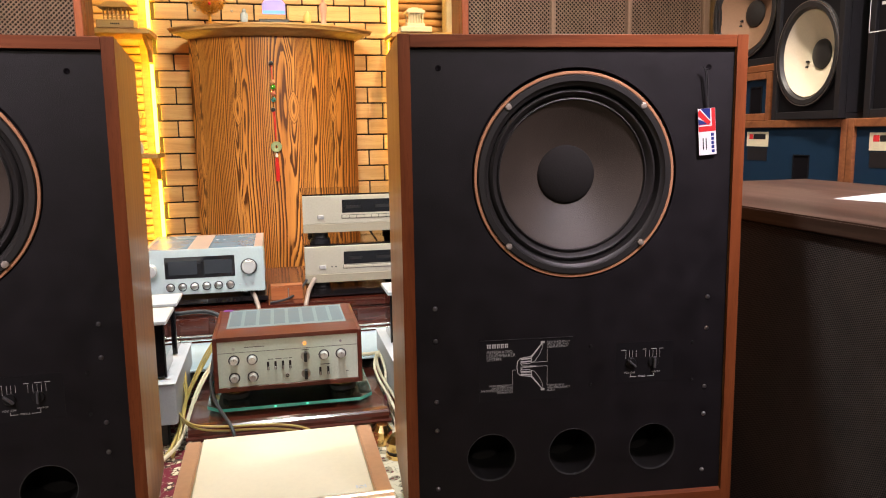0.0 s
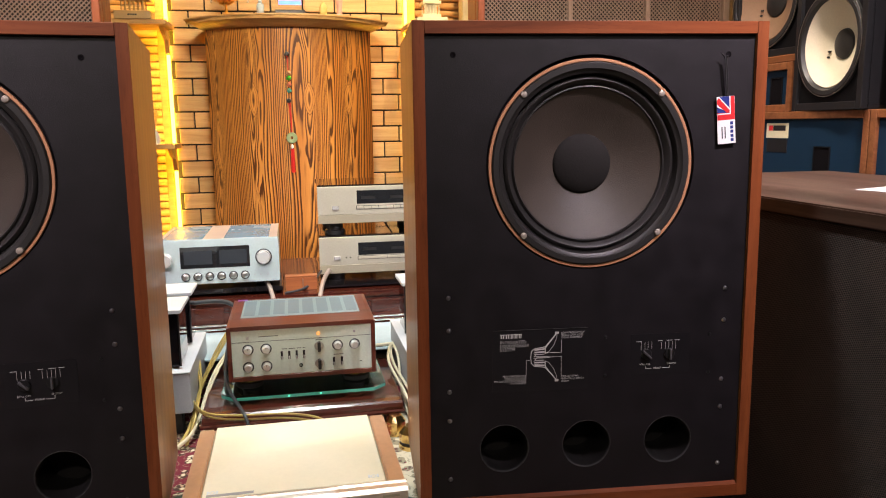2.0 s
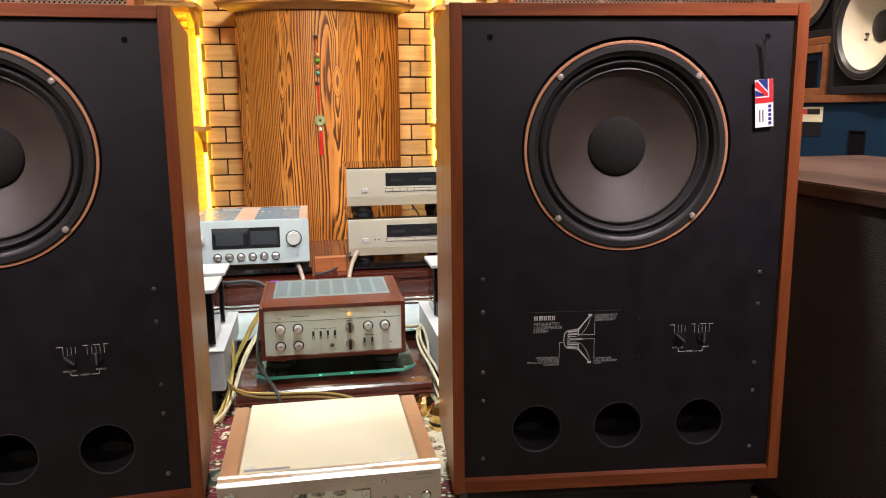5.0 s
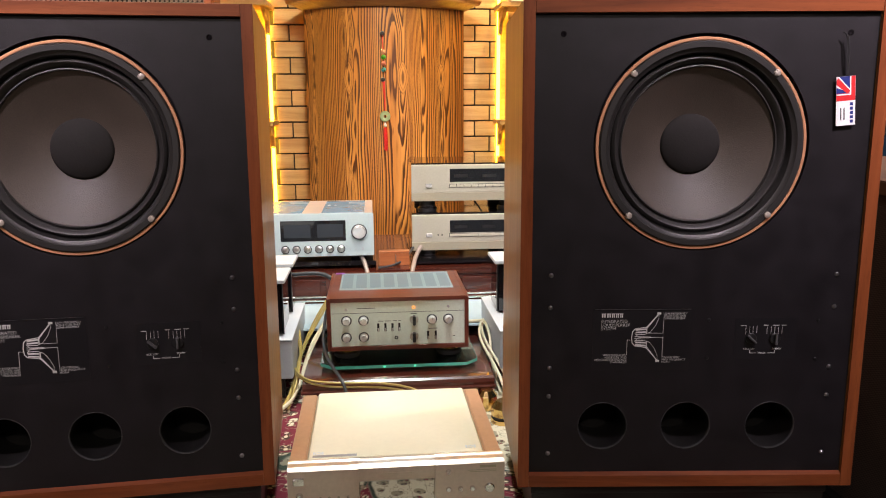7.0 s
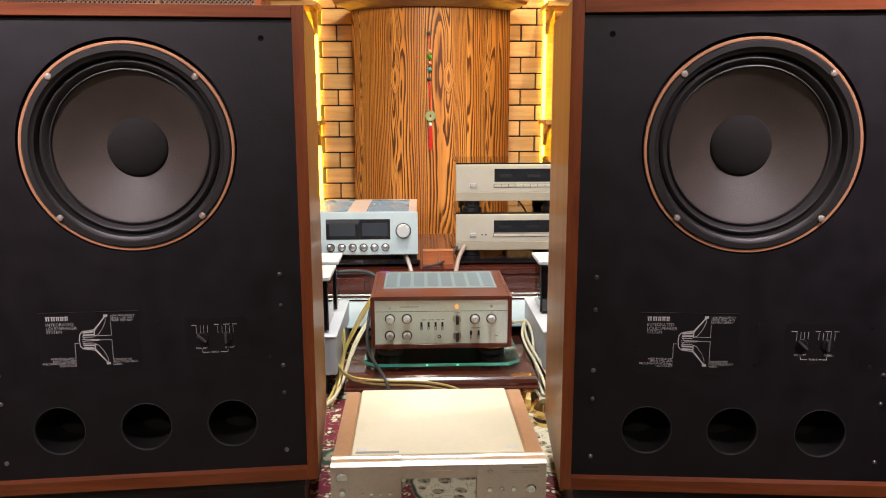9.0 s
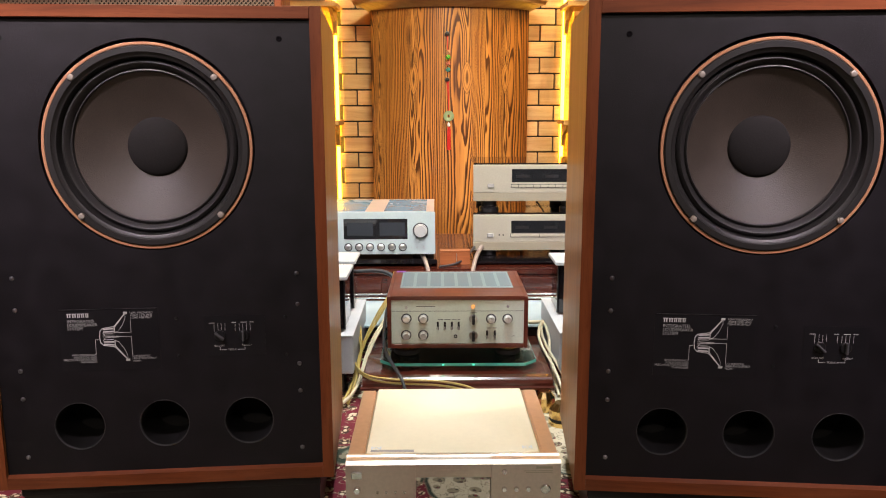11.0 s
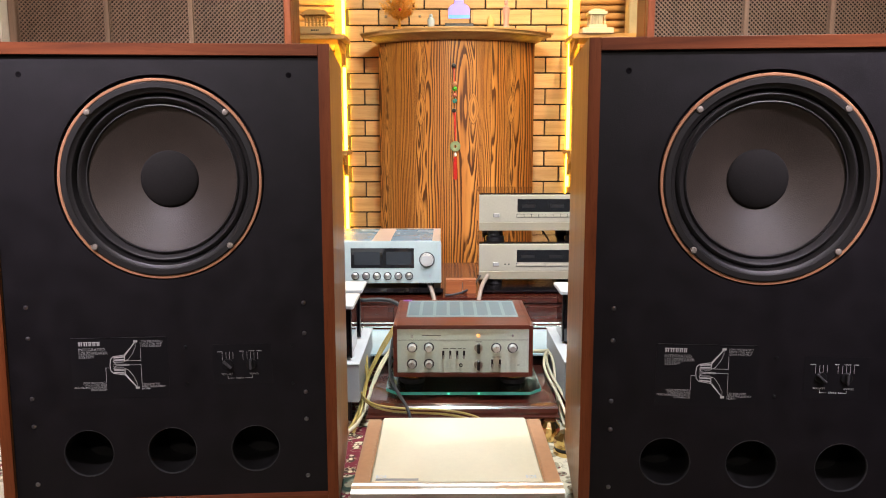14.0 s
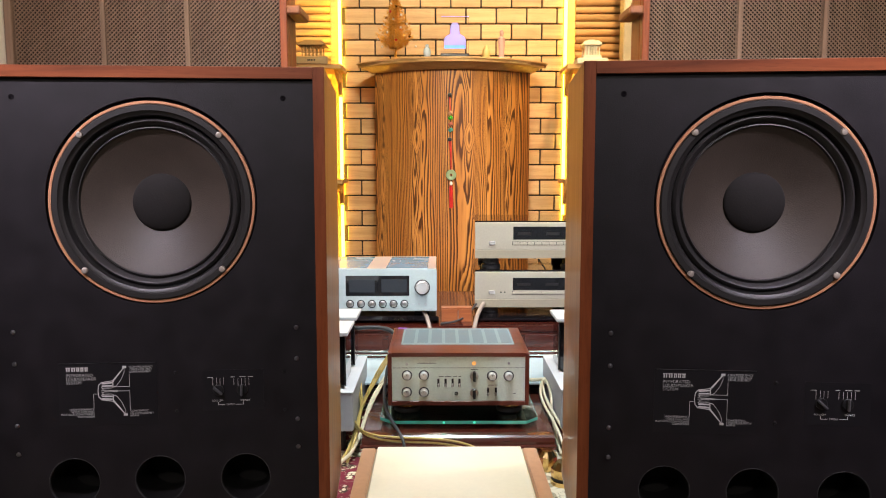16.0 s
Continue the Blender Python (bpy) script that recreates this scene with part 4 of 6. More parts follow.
face = part("faceplate", block(-0.2012, 0.2012, 0.004, 0.012, AZ + 0.0135, AT - 0.0125, 0.001), NICKEL, amp, "brushed nickel faceplate")
part("seam", block(-0.200, 0.200, 0.0034, 0.0045, 0.1475, 0.1485), METER, face)
part("pilot_ring", lathe([(0.0036, 0.0025), (0.0036, 0.0005), (0.0050, 0.0005), (0.0050, 0.0045)], 20, (0.0465, 0, 0.162)), LED_ORANGE, face, "glowing orange pilot ring")
part("button", lathe([(0, -0.001), (0.004, -0.001), (0.0045, 0.005)], 16, (-0.1555, 0, 0.160)), STEEL, face, smooth=True)
part("button", lathe([(0, -0.001), (0.0034, -0.001), (0.004, 0.005)], 16, (0.1515, 0, 0.162)), SCREW, face, smooth=True)


def knob(parent, x, z, r, y=0.004, depth=0.018, mat_=CHROME, label="polished round knob", front=None):
    k = part("knob", lathe([(r * 1.12, 0), (r * 1.12, -0.002), (r, -0.003), (r * 0.96, -depth + 0.002), (r * 0.85, -depth), (0, -depth)], 28), mat_, parent, label, pose(x, y, z), True)
    # dark flat ring paints the shadow round the knob's foot
    part("skirt", lathe([(r * 1.13, 0.0002), (r * 1.42, 0.0002), (r * 1.42, -0.0006), (r * 1.13, -0.0006)], 28), METER, k, "dark ring for the shadow round the knob")
    part("index", block(-0.0006, 0.0006, -depth - 0.0005, -depth + 0.001, r * 0.25, r * 0.8), METER if mat_ is not BLACK else PRINT, k)
    return k


for x, z in ((-0.1555, 0.125), (-0.1045, 0.125), (-0.1565, 0.073), (-0.1045, 0.073), (0.1015, 0.123), (0.1515, 0.123)):
    knob(face, x, z, 0.0112, mat_=KNOB_SILVER)
for z in (0.124, 0.071):
    k = part("selector", lathe([(0.0135, 0), (0.0135, -0.002), (0.011, -0.004), (0, -0.004)], 28), STEEL, face, "black bar selector on a steel disc", pose(0.0475, 0.004, z), True)
    part("bar", block(-0.0045, 0.0045, -0.020, -0.003, -0.0145, 0.0145, 0.002), BLACK, k)
for x, z in ((-0.0605, 0.102), (-0.0390, 0.102), (-0.0178, 0.102), (0.0030, 0.102), (0.0895, 0.074), (0.1130, 0.074)):
    sw = part("switch_slot", block(x - 0.0032, x + 0.0032, 0.0032, 0.0046, z - 0.0125, z + 0.0125, 0.0004), BLACK, face)
    part("lever", block(x - 0.0018, x + 0.0018, -0.006, 0.003, z - 0.011, z - 0.002, 0.0008), STEEL, sw)
part("jack", lathe([(0.0055, 0.004), (0.0055, 0.001), (0.003, 0.001), (0.003, 0.006), (0, 0.006)], 18, (-0.0065, 0, 0.069)), BLACK, face, smooth=True)
for x0, x1, z in ((-0.125, -0.068, 0.1615), (-0.060, -0.045, 0.1205), (-0.04, -0.022, 0.1205), (-0.016, -0.004, 0.1205), (0.0, 0.008, 0.1205), (0.038, 0.058, 0.1415), (0.09, 0.118, 0.0935), (0.165, 0.173, 0.068)):
    part("small_print", prism([(x0, z), (x1, z), (x1, z + 0.0016), (x0, z + 0.0016)], 0.0036, 0.0042, "y"), METER, face)
for s in (-1, 1):
    for y in (0.06, 0.29):
        foot = part("foot", lathe([(0, 0), (0.036, 0), (0.040, 0.004), (0.040, 0.015), (0.033, 0.019), (0, 0.019)], 28, (s * 0.158, y, 0), "z"), RUBBER, amp, "black rubber foot with a brass collar", smooth=True)
        part("collar", lathe([(0, 0.0191), (0.034, 0.0191), (0.034, 0.026), (0.028, 0.0318), (0, 0.0318)], 28, (s * 0.158, y, 0), "z"), BRASS, foot, smooth=True)

# ---- glass-topped low table and mahogany rack behind the amplifier ----
gt = thing("glass_table", "low glass-topped table with chrome rails and a pale sheet", "table", pose(0.05, 2.60, 0))
part("glass_top", block(-0.42, 0.46, -0.095, 0.24, 0.128, 0.136, 0.001), GLASS_REFLECT, gt, "glass sheet with its bluish lamp reflection in the colour")
for z, y in ((0.150, 0.225), (0.163, 0.232)):
    part("rail", lathe([(0, -0.42), (0.004, -0.42), (0.004, 0.46), (0, 0.46)], 12, (0, y, z), "x"), CHROME, gt, "thin chrome rail", smooth=True)
for x in (-0.41, 0.45):
    for y in (-0.075, 0.228):
        part("leg", lathe([(0, 0.0), (0.011, 0.0), (0.011, 0.1278), (0, 0.1278)], 16, (x, y, 0), "z"), CHROME, gt, smooth=True)
    part("rail_post", block(x - 0.004, x + 0.004, 0.221, 0.236, 0.1365, 0.168), CHROME, gt)

rack = thing("sideboard", "long low mahogany sideboard that carries the hi-fi", "sideboard", pose(0.05, 2.86, 0))
part("carcass", block(-0.80, 0.80, 0.012, 0.80, 0.02, 0.232, 0.003), MAHOGANY, rack)
part("top_board", block(-0.82, 0.82, 0.0, 0.82, 0.2325, 0.256, 0.005, segs=2), MAHOGANY, rack)
part("plinth", block(-0.78, 0.78, 0.03, 0.78, 0.0, 0.0195), BLACK, rack)
for x in (-0.53, 0.0, 0.53):
    part("drawer_front", block(x - 0.255, x + 0.255, 0.004, 0.0115, 0.05, 0.222, 0.002), MAHOGANY, rack)


def equipment_base(x0, x1, y0, y1, top):
    b = thing("equipment_base", "low black lacquered platform on round feet", "platform", pose(0, 0, 0.256), "equipment platforms")
    part("board", block(x0, x1, y0, y1, top * 0.4, top, 0.002, segs=2), BLACK_GLOSS, b)
    for x in (x0 + 0.04, x1 - 0.04):
        for y in (y0 + 0.04, y1 - 0.04):
            part("foot", lathe([(0, 0), (0.016, 0), (0.018, top * 0.39), (0, top * 0.39)], 16, (x, y, 0), "z"), RUBBER, b)


equipment_base(-0.56, -0.008, 2.90, 3.36, 0.030)
equipment_base(0.135, 0.70, 2.93, 3.48, 0.015)

# silver integrated amplifier with level meters
sa = thing("integrated_amplifier", "silver integrated amplifier with twin level meters on black feet", "amplifier", pose(-0.236, 2.90, 0.286))
part("body", block(-0.216, 0.216, 0.014, 0.42, 0.026, 0.184, 0.002), SILVER, sa)
front = part("front_panel", block(-0.220, 0.2205, 0, 0.0135, 0.021, 0.189, 0.003, segs=2), SILVER, sa, "satin silver front panel")
part("top_plate", block(-0.2165, 0.2165, 0.014, 0.421, 0.1842, 0.1868, 0.001), plain("rosy_silver_top", (0.62, 0.54, 0.49), 0.38, 0.5), sa)
for x0, x1 in ((-0.20, -0.055), (0.02, 0.185)):
    grille = part("top_grille", block(x0, x1, 0.03, 0.40, 0.1868, 0.1880), GRILLE_REFLECT, sa, "blue-grey perforated grille with its blue reflection in the colour")
disp = part("meter_window", block(-0.136, 0.113, -0.0015, 0.001, 0.082, 0.162, 0.001), DISPLAY, front, "black glass meter window")
for x0, x1 in ((-0.123, -0.022), (0.004, 0.103)):
    part("level_meter", block(x0, x1, -0.0020, -0.0014, 0.096, 0.148, 0.0004), LEVEL, disp)
part("volume_knob", lathe([(0.0265, 0.001), (0.0265, -0.004), (0.0245, -0.006), (0.0240, -0.024), (0.022, -0.026), (0, -0.0245)], 40, (0.164, 0, 0.116)), KNOB_SILVER, front, "large polished volume knob", smooth=True)
part("knob_ring", lathe([(0.0266, 0.0), (0.0305, 0.0), (0.0305, -0.0040), (0.0266, -0.0044)], 40, (0.164, 0, 0.116)), METER, front)
part("input_knob", lathe([(0.0265, 0.001), (0.0265, -0.004), (0.0245, -0.006), (0.0240, -0.024), (0.022, -0.026), (0, -0.0245)], 40, (-0.188, 0, 0.116)), KNOB_SILVER, front, "large polished input selector", smooth=True)
for k in range(6):
    x = -0.1194 + k * 0.0426
    b = part("knob", lathe([(0.0125, 0.001), (0.0125, -0.003), (0.0105, -0.004), (0.0100, -0.015), (0.0085, -0.016), (0, -0.016)], 24, (x, 0, 0.0505)), STEEL, front, smooth=True)
    part("knob_ring", lathe([(0.0126, 0.0), (0.0160, 0.0), (0.0160, -0.0032), (0.0126, -0.0034)], 24, (x, 0, 0.0505)), METER, b)
for x, r in ((0.129, 0.0032), (0.150, 0.0032), (0.1765, 0.0048)):
    part("jack", lathe([(r, 0.001), (r, -0.001), (r * 0.6, -0.001), (r * 0.6, 0.002), (0, 0.002)], 14, (x, 0, 0.049)), SCREW, front)
for s in (-1, 1):
    for y in (0.07, 0.35):
        part("foot", lathe([(0, 0), (0.028, 0), (0.031, 0.004), (0.028, 0.0255), (0, 0.0255)], 24, (s * 0.16, y, 0), "z"), RUBBER, sa)


def champagne_unit(z, label, window, keys):
    u = thing("hifi_component", label, "hi-fi component", pose(0.3715, 3.02, z), "stacked champagne components")
    part("case", block(-0.225, 0.225, 0.016, 0.39, 0.028, 0.1738, 0.003), BLACK_GLOSS, u, "dark lacquered case")
    part("lid", block(-0.232, 0.232, 0.012, 0.395, 0.1740, 0.1798, 0.002), BLACK_GLOSS, u)
    f = part("front_panel", block(-0.2325, 0.2325, 0, 0.0155, 0.062, 0.1738, 0.002), CHAMPAGNE, u, "satin champagne front panel")
    part("lower_strip", block(-0.2325, 0.2325, 0.0005, 0.0155, 0.028, 0.0615, 0.001), CHAMP_DARK, u, "darker champagne strip")
    d = part("display", block(-0.078, 0.155, -0.001, 0.001, window[0], window[1], 0.0008), DISPLAY, f, "smoked display window")
    for x0, x1 in ((-0.060, -0.005), (0.055, 0.110)):
        part("segment", block(x0, x1, -0.0014, -0.0009, window[0] + 0.018, window[0] + 0.030), BLACK, d)
    part("power_key", block(-0.176, -0.150, -0.007, 0.001, 0.083, 0.099, 0.002), KNOB_SILVER, f)
    part("key_slot", block(-0.0810, 0.1580, -0.0008, 0.0008, 0.0815, 0.0965), METER, f)
    for k in range(keys):
        w = 0.236 / keys
        part("key", block(-0.079 + k * w, -0.079 + (k + 1) * w - 0.002, -0.004, 0.001, 0.0835, 0.0945, 0.001), CHAMPAGNE, f)
    if keys < 6:
        for x in (-0.126, -0.110):
            part("lamp", lathe([(0, -0.001), (0.003, -0.001), (0.0034, 0.001)], 12, (x, 0, 0.091)), METER, f)
    for s in (-1, 1):
        for y in (0.06, 0.33):
            part("foot", lathe([(0, 0.0), (0.030, 0.0), (0.033, 0.004), (0.030, 0.0275), (0, 0.0275)], 24, (s * 0.165, y, 0), "z"), RUBBER, u)
    return u


champagne_unit(0.271, "champagne-faced disc player with a black lacquered case", (0.099, 0.150), 2)
# pucks between the two units
for px in (-0.165, 0.165):
    for py in (0.06, 0.33):
        puck = part("isolation_puck", lathe([(0, 0), (0.037, 0), (0.040, 0.003), (0.040, 0.018), (0.036, 0.0222), (0, 0.0222)], 28, axis="z"), BLACK, smooth=True)
        puck.matrix_basis = pose(0.3715 + px, 3.02 + py, 0.4508)
        tagged(puck, "round black isolation puck between two hi-fi components", "puck", "isolation pucks")
champagne_unit(0.473, "champagne-faced power amplifier with two display meters", (0.104, 0.157), 8)

red_box = thing("wooden_box", "small reddish-brown wooden box between the hi-fi units", "box", pose(0, 0, 0.256))
part("body", block(0.004, 0.123, 2.94, 2.975, 0.0, 0.052, 0.002, segs=2), ROSEWOOD_LIGHT, red_box)
part("lid", block(0.003, 0.124, 2.939, 2.976, 0.0522, 0.0585, 0.0015), ROSEWOOD_LIGHT, red_box)
part("catch", block(0.068, 0.0705, 2.936, 2.9392, 0.004, 0.046), SCREW, red_box, "thin dark metal catch")

# ---- white-topped units and pale boxes at both sides ----


def pale_box(x0, x1, y0, y1, label):
    b = thing("pale_box", label, "equipment box", pose(0, 0, 0.012), "pale equipment boxes")
    part("case", block(x0, x1, y0, y1, 0.075, 0.193, 0.003, segs=2), GREY_BOX, b)
    part("lid", block(x0 - 0.002, x1 + 0.002, y0 - 0.002, y1, 0.1932, 0.1965, 0.001), PALE, b, "white painted lid")
    for x in (x0 + 0.05, x1 - 0.05):
        for y in (y0 + 0.06, y1 - 0.06):
            part("leg", block(x - 0.018, x + 0.018, y - 0.018, y + 0.018, 0, 0.0748, 0.003), BLACK, b)


def white_top_unit(x0, x1, y0, y1, z0, z1, s):
    b = thing("monoblock_amplifier", "black power amplifier with a white metal top plate", "amplifier", pose(0, 0, z0), "black and white power amplifiers")
    h = z1 - z0
    part("case", block(x0, x1, y0 + 0.004, y1, 0.006, h - 0.012, 0.003), BLACK_GLOSS, b)
    part("top_plate", block(x0 - 0.012, x1 + 0.012, y0 - 0.004, y1 + 0.004, h - 0.0118, h, 0.002), PALE, b, "white top plate")
    part("fin", block(*(sorted((s * 0.0 + (x1 if s < 0 else x0), (x1 if s < 0 else x0) + (-0.004 if s > 0 else 0.004)))), y0 + 0.002, y0 + 0.010, 0.008, h - 0.012), BLACK, b)
    part("badge", block((x0 + x1) / 2 - 0.012, (x0 + x1) / 2 + 0.012, y0 + 0.0025, y0 + 0.0045, h * 0.5, h * 0.5 + 0.03), BRASS, b, "small gold badge")
    for x in (x0 + 0.03, x1 - 0.03):
        for y in (y0 + 0.03, y1 - 0.03):
            part("foot", lathe([(0, 0), (0.012, 0), (0.012, 0.0058), (0, 0.0058)], 14, (x, y, 0), "z"), RUBBER, b)


pale_box(-0.62, -0.260, 2.16, 2.585, "pale grey steel box on short black legs")
pale_box(0.363, 0.70, 2.18, 2.595, "pale grey steel box on short black legs")
white_top_unit(-0.47, -0.288, 2.19, 2.36, 0.2085, 0.382, -1)
white_top_unit(-0.46, -0.288, 2.43, 2.57, 0.2085, 0.380, -1)
white_top_unit(0.386, 0.55, 2.37, 2.52, 0.2085, 0.386, 1)

bf = thing("brass_cone_foot", "polished brass cone foot standing on the carpet", "brass foot", pose(0.337, 1.965, 0.012), "brass feet")
part("body", lathe([(0, 0), (0.036, 0), (0.036, 0.012), (0.031, 0.014), (0.031, 0.020), (0.035, 0.022), (0.035, 0.044), (0.020, 0.062), (0, 0.062)], 12, axis="z"), BRASS, bf)
part("band", lathe([(0.0315, 0.0142), (0.0335, 0.0142), (0.0335, 0.0198), (0.0315, 0.0198)], 24, axis="z"), RUBBER, bf)
bf2 = thing("brass_cone_foot", "polished brass cone foot in the shade of a box", "brass foot", pose(0.305, 2.065, 0.012), "brass feet")
part("body", lathe([(0, 0), (0.030, 0), (0.030, 0.040), (0.018, 0.056), (0, 0.056)], 12, axis="z"), BRASS, bf2)

# ---- cables ----


slack = random.Random(33)


def cable(label, pts, r, mat_, loose=0.0):
    pts = [(x + slack.uniform(-loose, loose), y, z + slack.uniform(-loose, loose) * 0.5) for x, y, z in pts]
    c = tube("cable", pts, r, mat_)
    tagged(c, label, "cable", "hi-fi cables")


for k in range(3):
    o = 0.009 * k
    cable("gold-sheathed speaker cable sweeping down beside the amplifier", [(-0.160 + o, 2.60, 0.255), (-0.177 + o, 2.56, 0.231), (-0.209 + o, 2.50, 0.193), (-0.238 + o * 0.8, 2.42, 0.147), (-0.254 + o * 0.5, 2.34, 0.115),
          (-0.259 + o * 0.2, 2.26, 0.090), (-0.262, 2.18, 0.060 + o * 0.3), (-0.275, 2.10, 0.030), (-0.31, 2.05, 0.018)], 0.0030, CABLE_GOLD, 0.003)
for k in range(2):
    o = 0.009 * k
    cable("pale gold signal cable beside the table", [(-0.165 + o, 2.56, 0.190), (-0.180 + o, 2.52, 0.167), (-0.220 + o, 2.42, 0.133), (-0.238 + o * 0.7, 2.30, 0.091), (-0.244 + o * 0.5, 2.20, 0.066), (-0.251, 2.12, 0.048), (-0.280, 2.07, 0.030 + o * 0.3), (-0.33, 2.03, 0.018)], 0.0042, CABLE_PALE, 0.003)
for k in range(3):
    o = 0.006 * k
    cable("gold-sheathed cable hanging behind a pale box", [(-0.290 + o, 2.46, 0.200), (-0.273 + o, 2.40, 0.167), (-0.260 + o * 0.7, 2.34, 0.150), (-0.246 + o * 0.4, 2.28, 0.128), (-0.247, 2.20, 0.104), (-0.255, 2.14, 0.060), (-0.27, 2.09, 0.020)], 0.0028, CABLE_GOLD, 0.003)
for k in range(2):
    d = 0.011 * k
    cable("gold-sheathed speaker cable looped over the table edge", [(-0.275, 2.26, 0.106 - d), (-0.257, 2.19, 0.099 - d * 0.8), (-0.222, 2.10, 0.107 - d * 0.4), (-0.180, 2.080, 0.103 - d), (-0.099, 2.072, 0.100 - d), (-0.017, 2.067, 0.101 - d), (0.063, 2.045, 0.097 - d),
          (0.117, 2.005, 0.092 - d), (0.165, 1.965, 0.050)], 0.0032, CABLE_GOLD, 0.002)
cable("thick black mains cable arched behind the amplifier", [(-0.30, 2.62, 0.30), (-0.26, 2.62, 0.305), (-0.20, 2.62, 0.305), (-0.16, 2.60, 0.29), (-0.13, 2.575, 0.25), (-0.12, 2.57, 0.20)], 0.0075, CABLE_BLACK)
cable("black mains cable hanging over the table edge", [(-0.176, 2.58, 0.21), (-0.183, 2.54, 0.191), (-0.184, 2.40, 0.162), (-0.179, 2.28, 0.140), (-0.152, 2.17, 0.126), (-0.121, 2.09, 0.116), (-0.105, 2.062, 0.096), (-0.098, 2.045, 0.070), (-0.096, 2.03, 0.03), (-0.096, 2.00, 0.018)], 0.0050, CABLE_BLACK)
cable("braided silver loudspeaker cable", [(-0.085, 3.0, 0.300), (-0.062, 2.93, 0.298), (-0.048, 2.87, 0.275), (-0.035, 2.82, 0.225), (-0.03, 2.80, 0.18)], 0.0085, CABLE_CLEAR)
cable("braided silver loudspeaker cable", [(0.175, 3.02, 0.315), (0.150, 2.94, 0.300), (0.135, 2.87, 0.272), (0.125, 2.83, 0.225), (0.12, 2.80, 0.18)], 0.0085, CABLE_CLEAR)
cable("thin black lead across the sideboard top", [(0.16, 3.05, 0.33), (0.12, 2.98, 0.285), (0.08, 2.93, 0.263), (0.04, 2.90, 0.261), (0.0, 2.885, 0.2605)], 0.0045, CABLE_BLACK)
cable("white cable curled beside the table", [(0.372, 2.12, 0.03), (0.352, 2.18, 0.095), (0.332, 2.27, 0.115), (0.324, 2.36, 0.130), (0.330, 2.42, 0.142), (0.346, 2.46, 0.166), (0.358, 2.44, 0.155), (0.360, 2.36, 0.128), (0.350, 2.30, 0.112), (0.348, 2.24, 0.075), (0.36, 2.15, 0.02)], 0.0046, CABLE_PALE)
cable("white cable lying behind the table", [(0.290, 2.52, 0.142), (0.315, 2.515, 0.142), (0.345, 2.52, 0.143), (0.385, 2.53, 0.142), (0.44, 2.56, 0.142)], 0.0056, CABLE_PALE)
cable("white cable bunched beside the table", [(0.400, 2.10, 0.03), (0.372, 2.17, 0.085), (0.345, 2.28, 0.118), (0.336, 2.36, 0.134), (0.340, 2.43, 0.148), (0.352, 2.50, 0.142), (0.40, 2.54, 0.142)], 0.0046, CABLE_PALE)
cable("thin black lead behind the champagne units", [(0.38, 3.50, 0.258), (0.40, 3.52, 0.33), (0.44, 3.53, 0.43), (0.47, 3.53, 0.48), (0.50, 3.50, 0.52), (0.50, 3.43, 0.55)], 0.004, CABLE_BLACK)

# ---- bow-fronted cedar cabinet with its crown ----
CX, CY = 0.063, 4.455
cab = thing("bow_front_cabinet", "tall bow-fronted cabinet of burnt cedar with an oak crown", "cabinet", pose(0, 0, 0))


def bow(half, y_edge, y_mid, n=40):
    """Half an arc through the two edges and the middle of a bowed front."""
    sag = y_edge - y_mid
    r = (half * half + sag * sag) / (2 * sag)
    a = math.asin(half / r)
    return [(CX + r * math.sin(-a + 2 * a * i / n), y_mid + r - r * math.cos(-a + 2 * a * i / n)) for i in range(n + 1)]


outline = bow(0.425, 4.19, 4.0) + [(CX + 0.425, CY), (CX - 0.425, CY)]
part("body", prism(outline, 0.0, 1.379, "z"), CEDAR, cab, "cedar veneer with scorched wavy grain", smooth=True)
bm = bmesh.new()
rings = []
for z, half, ye, ym in ((1.376, 0.436, 4.213, 3.985), (1.383, 0.448, 4.213, 3.974), (1.385, 0.456, 4.212, 3.968), (1.392, 0.464, 4.212, 3.962), (1.395, 0.474, 4.211, 3.954),
                        (1.403, 0.482, 4.210, 3.948), (1.407, 0.506, 4.208, 3.934), (1.409, 0.516, 4.206, 3.928), (1.424, 0.520, 4.205, 3.925)):
    rings.append([bm.verts.new((x, y, z)) for x, y in bow(half, ye, ym) + [(CX + 0.40, CY), (CX - 0.40, CY)]])
for lo, hi in zip(rings, rings[1:]):
    for i in range(len(lo)):
        j = (i + 1) % len(lo)
        bm.faces.new((lo[i], lo[j], hi[j], hi[i]))
bm.faces.new(rings[0]), bm.faces.new(rings[-1])
part("crown_moulding", bm, OAK, cab, "stepped oak crown moulding", smooth=True)
part("crown_cap", prism(bow(0.527, 4.203, 3.920) + [(CX + 0.40, CY), (CX - 0.40, CY)], 1.4242, 1.432, "z"), OAK, cab, smooth=True)
part("door_gap", block(0.0325, 0.0340, 3.9985, 4.004, 0.02, 1.365), BLACK, cab, "narrow gap between the doors")

charm = thing("hanging_charm", "red cord charm with a jade disc and tassel on the cabinet", "charm", pose(0.050, 3.992, 0))
for z in (1.242, 1.012):
    part("hook", lathe([(0, -0.014), (0.009, -0.012), (0.012, -0.006), (0.012, 0.008)], 20, (-0.003, 0, z)), BLACK, charm, "black round pin", smooth=True)
tube("cord", [(-0.004, -0.006, 1.25), (-0.004, -0.008, 1.22), (0.0, -0.007, 1.16)], 0.0022, RED_CORD, charm)
tube("cord", [(-0.006, -0.006, 1.01), (-0.001, -0.008, 0.98), (0.003, -0.007, 0.90), (0.004, -0.006, 0.85)], 0.0026, RED_CORD, charm)
